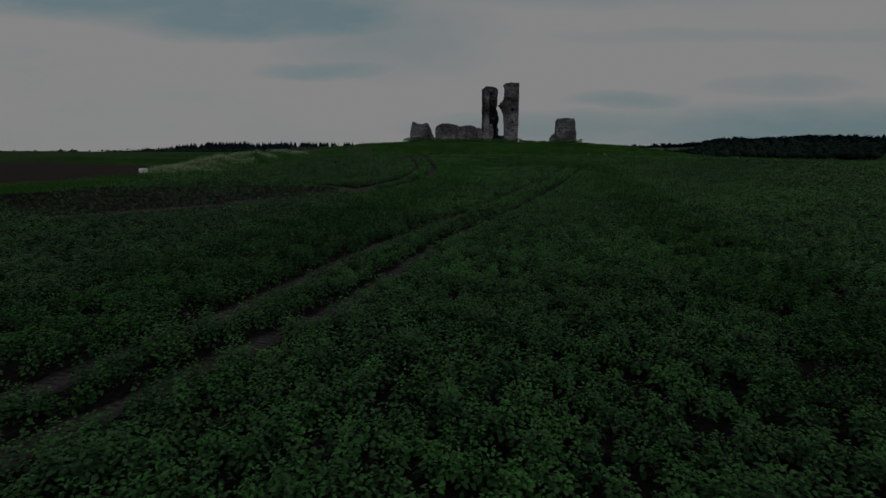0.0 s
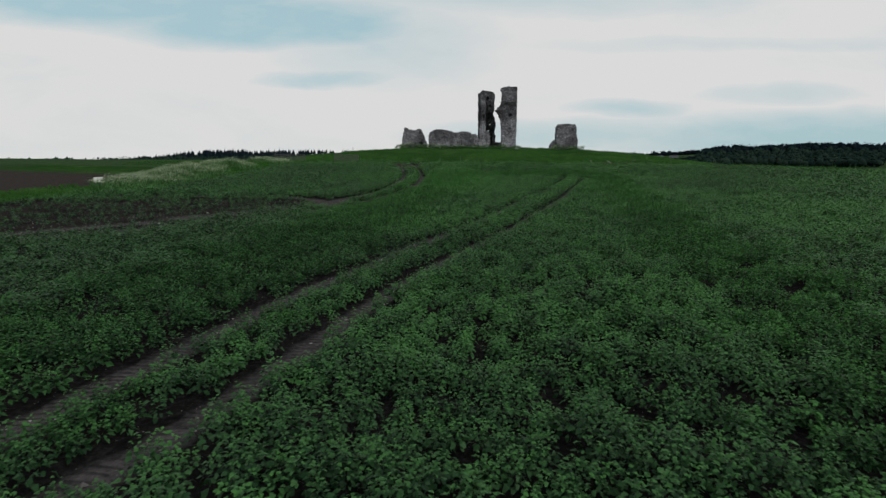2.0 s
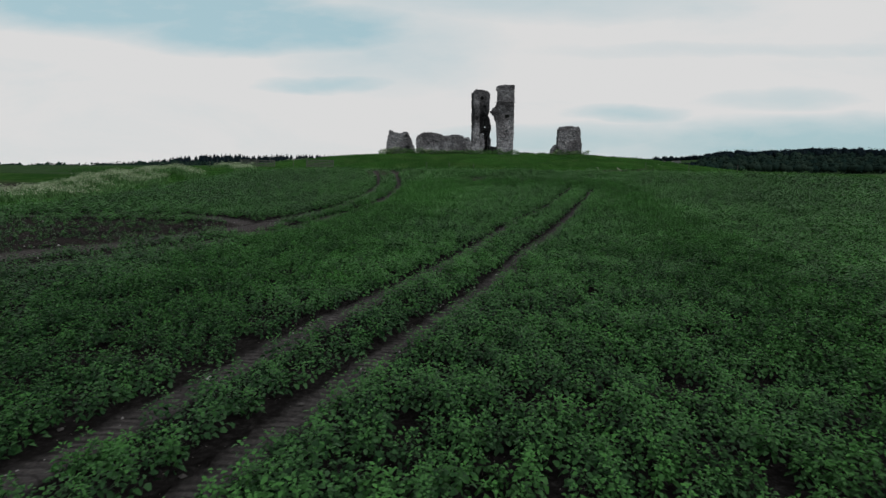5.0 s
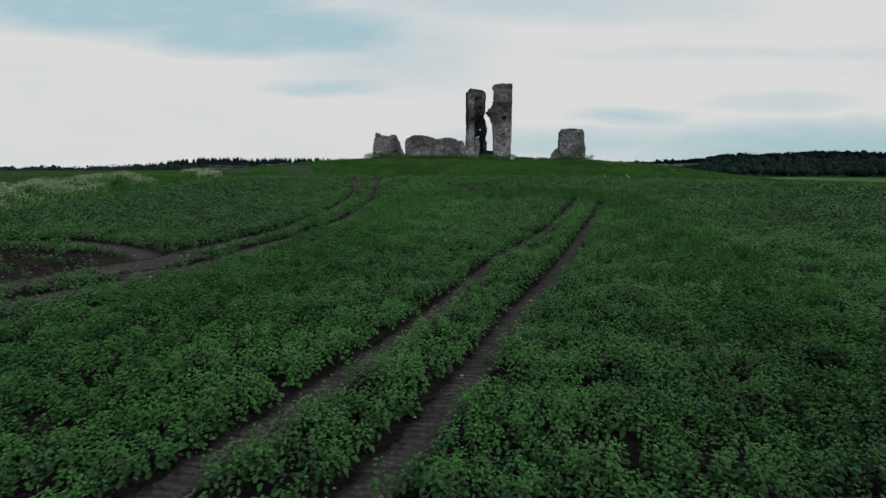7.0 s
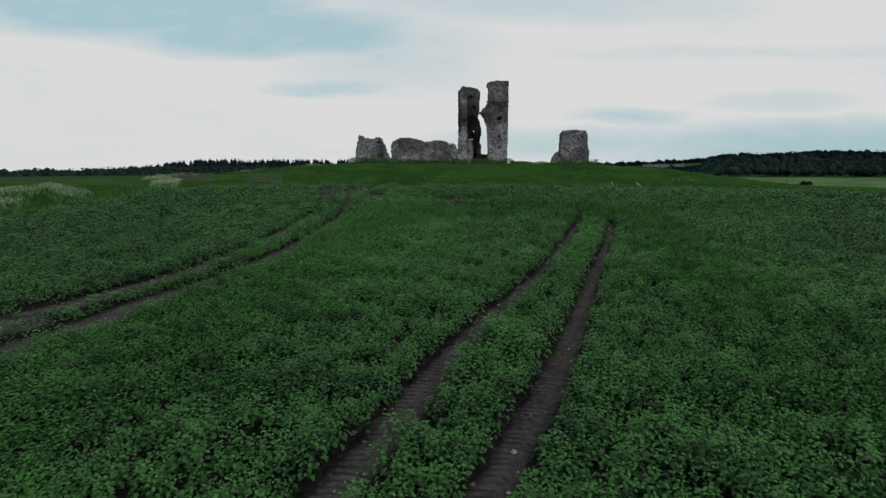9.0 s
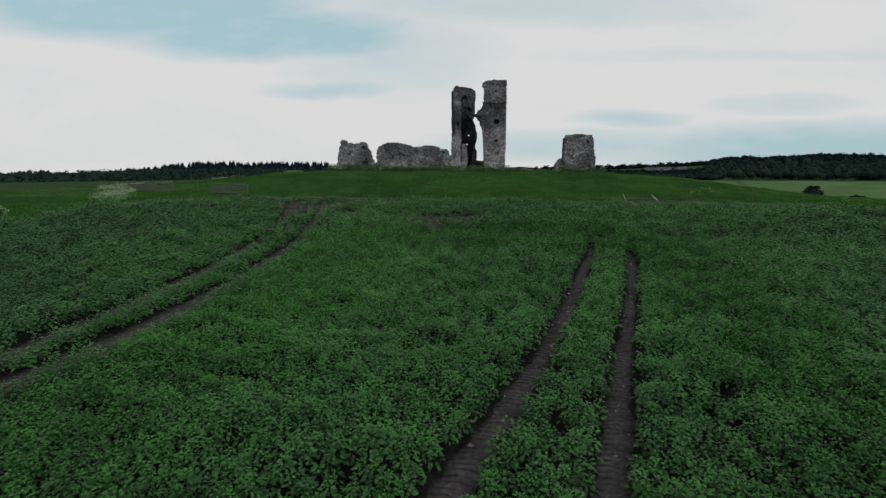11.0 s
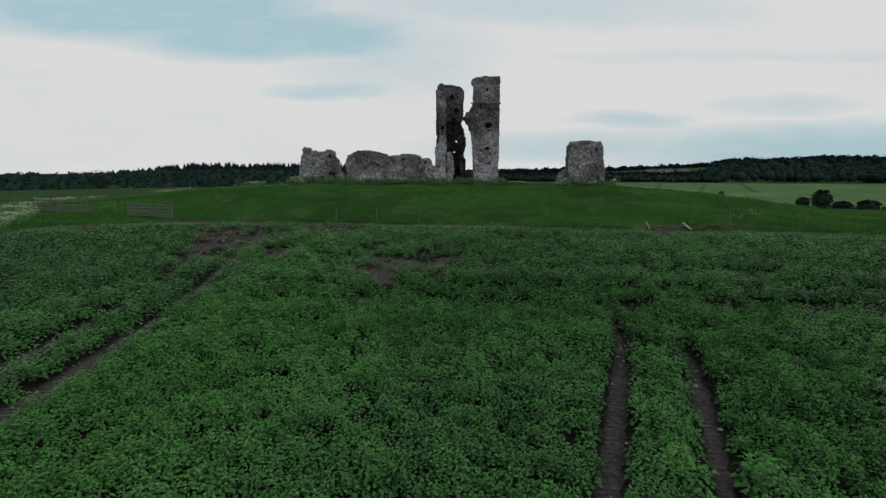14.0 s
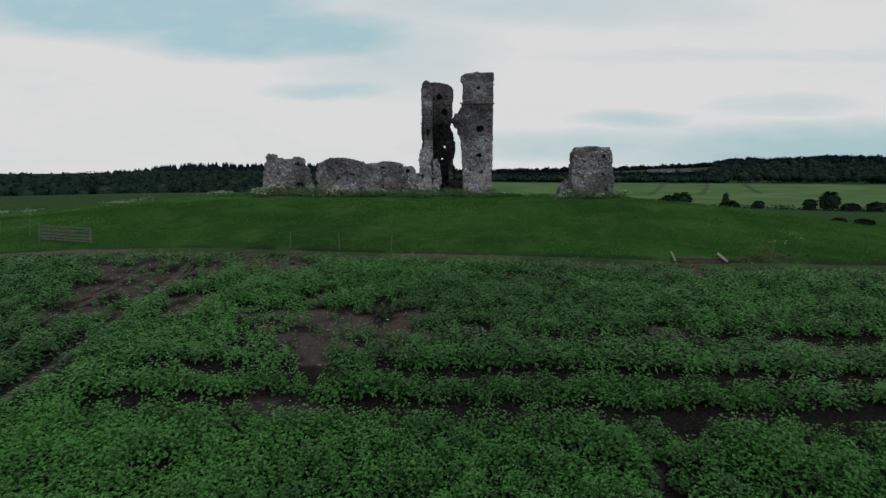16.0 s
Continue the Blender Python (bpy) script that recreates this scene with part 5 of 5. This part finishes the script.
def fence_post(x, y, tall=1.05, lean=(0, 0), wide=0.075):
    z = float(ground_z(np.array([x]), np.array([y]))[0])
    bm = bmesh.new()
    bmesh.ops.create_cone(bm, segments=8, radius1=wide / 2, radius2=wide * 0.42, depth=tall, matrix=Matrix.Translation((0, 0, tall / 2)), cap_ends=True)
    bmesh.ops.subdivide_edges(bm, edges=[e for e in bm.edges if abs(e.verts[0].co.z - e.verts[1].co.z) > 0.5], cuts=5)
    for v in bm.verts:
        v.co += noise.noise_vector(v.co * 4 + Vector((x, y, 0))) * 0.015
    me = bpy.data.meshes.new("fence_post")
    bm.to_mesh(me)
    bm.free()
    me.materials.append(MAT_TIMBER)
    ob = new("fence_post", me)
    ob.matrix_world = pose(x, y, z - 0.1, lean[0], lean[1], 0)
    return tagged(ob, "thin weathered wooden fence post standing in grass", "post", "fence posts round the mound")


for px, py, tall, lx, ly in ((-9.9, 37.9, 1.0, -2, 3), (-6.6, 37.4, 1.15, 1, -2), (-3.3, 37.2, 1.0, 2, 4),
                             (20.6, 36.6, 1.25, 0, -3), (26.6, 36.8, 1.2, 2, 1), (33, 36, 1.1, -2, 2), (-40.5, 46.5, 1.2, 3, -3), (-43.5, 49.5, 1.2, -2, 2), (-46, 53, 1.2, 1, 4),
                             (-38.5, 62, 1.2, 2, 2), (-33, 65.5, 1.2, -3, 1), (-28, 68, 1.2, 1, -2), (-29.5, 42.0, 1.2, 0, 3)):
    fence_post(px, py, tall + 0.1, (lx, ly))


def fallen_beam():
    z = float(ground_z(np.array([14.6]), np.array([33.4]))[0])
    e = thing("fallen_fence", (13.1, 33.6, z), "fallen dark timber beam with pale broken ends in grass", "fence", turn=-2)
    b = part("beam", bar(3.3, 0.26, 0.22, 0.03), MAT_DARK_TIMBER, e)
    b.location = (0, 0, 0.17)
    b = part("beam", bar(2.3, 0.14, 0.12, 0.03), MAT_DARK_TIMBER, e)
    b.location, b.rotation_euler = (0.5, -0.24, 0.07), (0, 0.02, 0.05)
    s = part("stake", bar(0.62, 0.09, 0.07, 0.015), MAT_PALE_TIMBER, e, "pale snapped stake")
    s.matrix_local = Matrix.Translation((0.22, -0.1, 0.12)) @ Euler((0, radians(-118), 0)).to_matrix().to_4x4()
    s = part("plank", bar(0.8, 0.14, 0.05, 0.015), MAT_PALE_TIMBER, e, "pale split plank leaning on the beam")
    s.matrix_local = Matrix.Translation((3.1, -0.2, 0.10)) @ Euler((0, radians(-142), radians(8))).to_matrix().to_4x4()


fallen_beam()


def brush_pile():
    """Dead twigs and stalks lying along the edge of the grass."""
    rng = np.random.default_rng(61)
    n = 330
    x = 18.6 + rng.normal(0, 1.5, n)
    y = 34.2 + 0.35 * rng.normal(0, 1, n) + 0.12 * (x - 18)
    z = ground_z(x, y) + rng.uniform(0, 0.28, n)
    a = rng.uniform(0, 2 * np.pi, n)
    aim = unit(np.column_stack([np.cos(a), np.sin(a) * 0.5, rng.uniform(-0.1, 0.7, n)]))
    up = unit(rng.normal(0, 1, (n, 3)))
    ln = rng.uniform(0.2, 0.7, n)
    me = leaves("dead_twigs", np.column_stack([x, y, z]), aim, up, ln, np.full(n, 0.03), np.zeros(n), MAT_TWIG, 0.1)
    tagged(new("dead_twigs", me), "tangle of dead grey-brown twigs beside the fallen beam", "brushwood", kind="stuff")


MAT_TWIG = leaf_material("dead_twig", (0.03, 0.027, 0.024), (0.05, 0.046, 0.04), (0.11, 0.10, 0.088), 0.9, 0.05, (0.1, 0.09, 0.07))
brush_pile()


def notice_board():
    x, y = -44.3, 1.6
    z = float(ground_z(np.array([x]), np.array([y]))[0])
    e = thing("notice_board", (x, y, z), "white blank notice board on a low dark timber frame", "sign", turn=36)
    bm = bmesh.new()
    bmesh.ops.create_cube(bm, size=1, matrix=Matrix.Translation((0.5, 0, 0.46)) @ Matrix.Diagonal((0.86, 0.03, 0.50, 1)))
    bmesh.ops.bevel(bm, geom=bm.edges[:], offset=0.008, segments=1, affect="EDGES")
    part("panel", bm, MAT_BOARD, e)
    for at, tall, mat in ((-0.02, 0.72, MAT_DARK_TIMBER), (1.02, 0.72, MAT_DARK_TIMBER), (1.35, 0.8, MAT_PALE_TIMBER)):
        p = part("post", bar(tall, 0.09, 0.09, 0.01, 2), mat, e)
        p.location = (at, 0.07, 0)
    r = part("rail", bar(1.8, 0.16, 0.06, 0.012), MAT_DARK_TIMBER, e)
    r.location = (-0.3, 0.06, 0.2)
    r = part("rail", bar(1.2, 0.10, 0.06, 0.012), MAT_DARK_TIMBER, e)
    r.location = (-0.45, 0.06, 0.6)


notice_board()
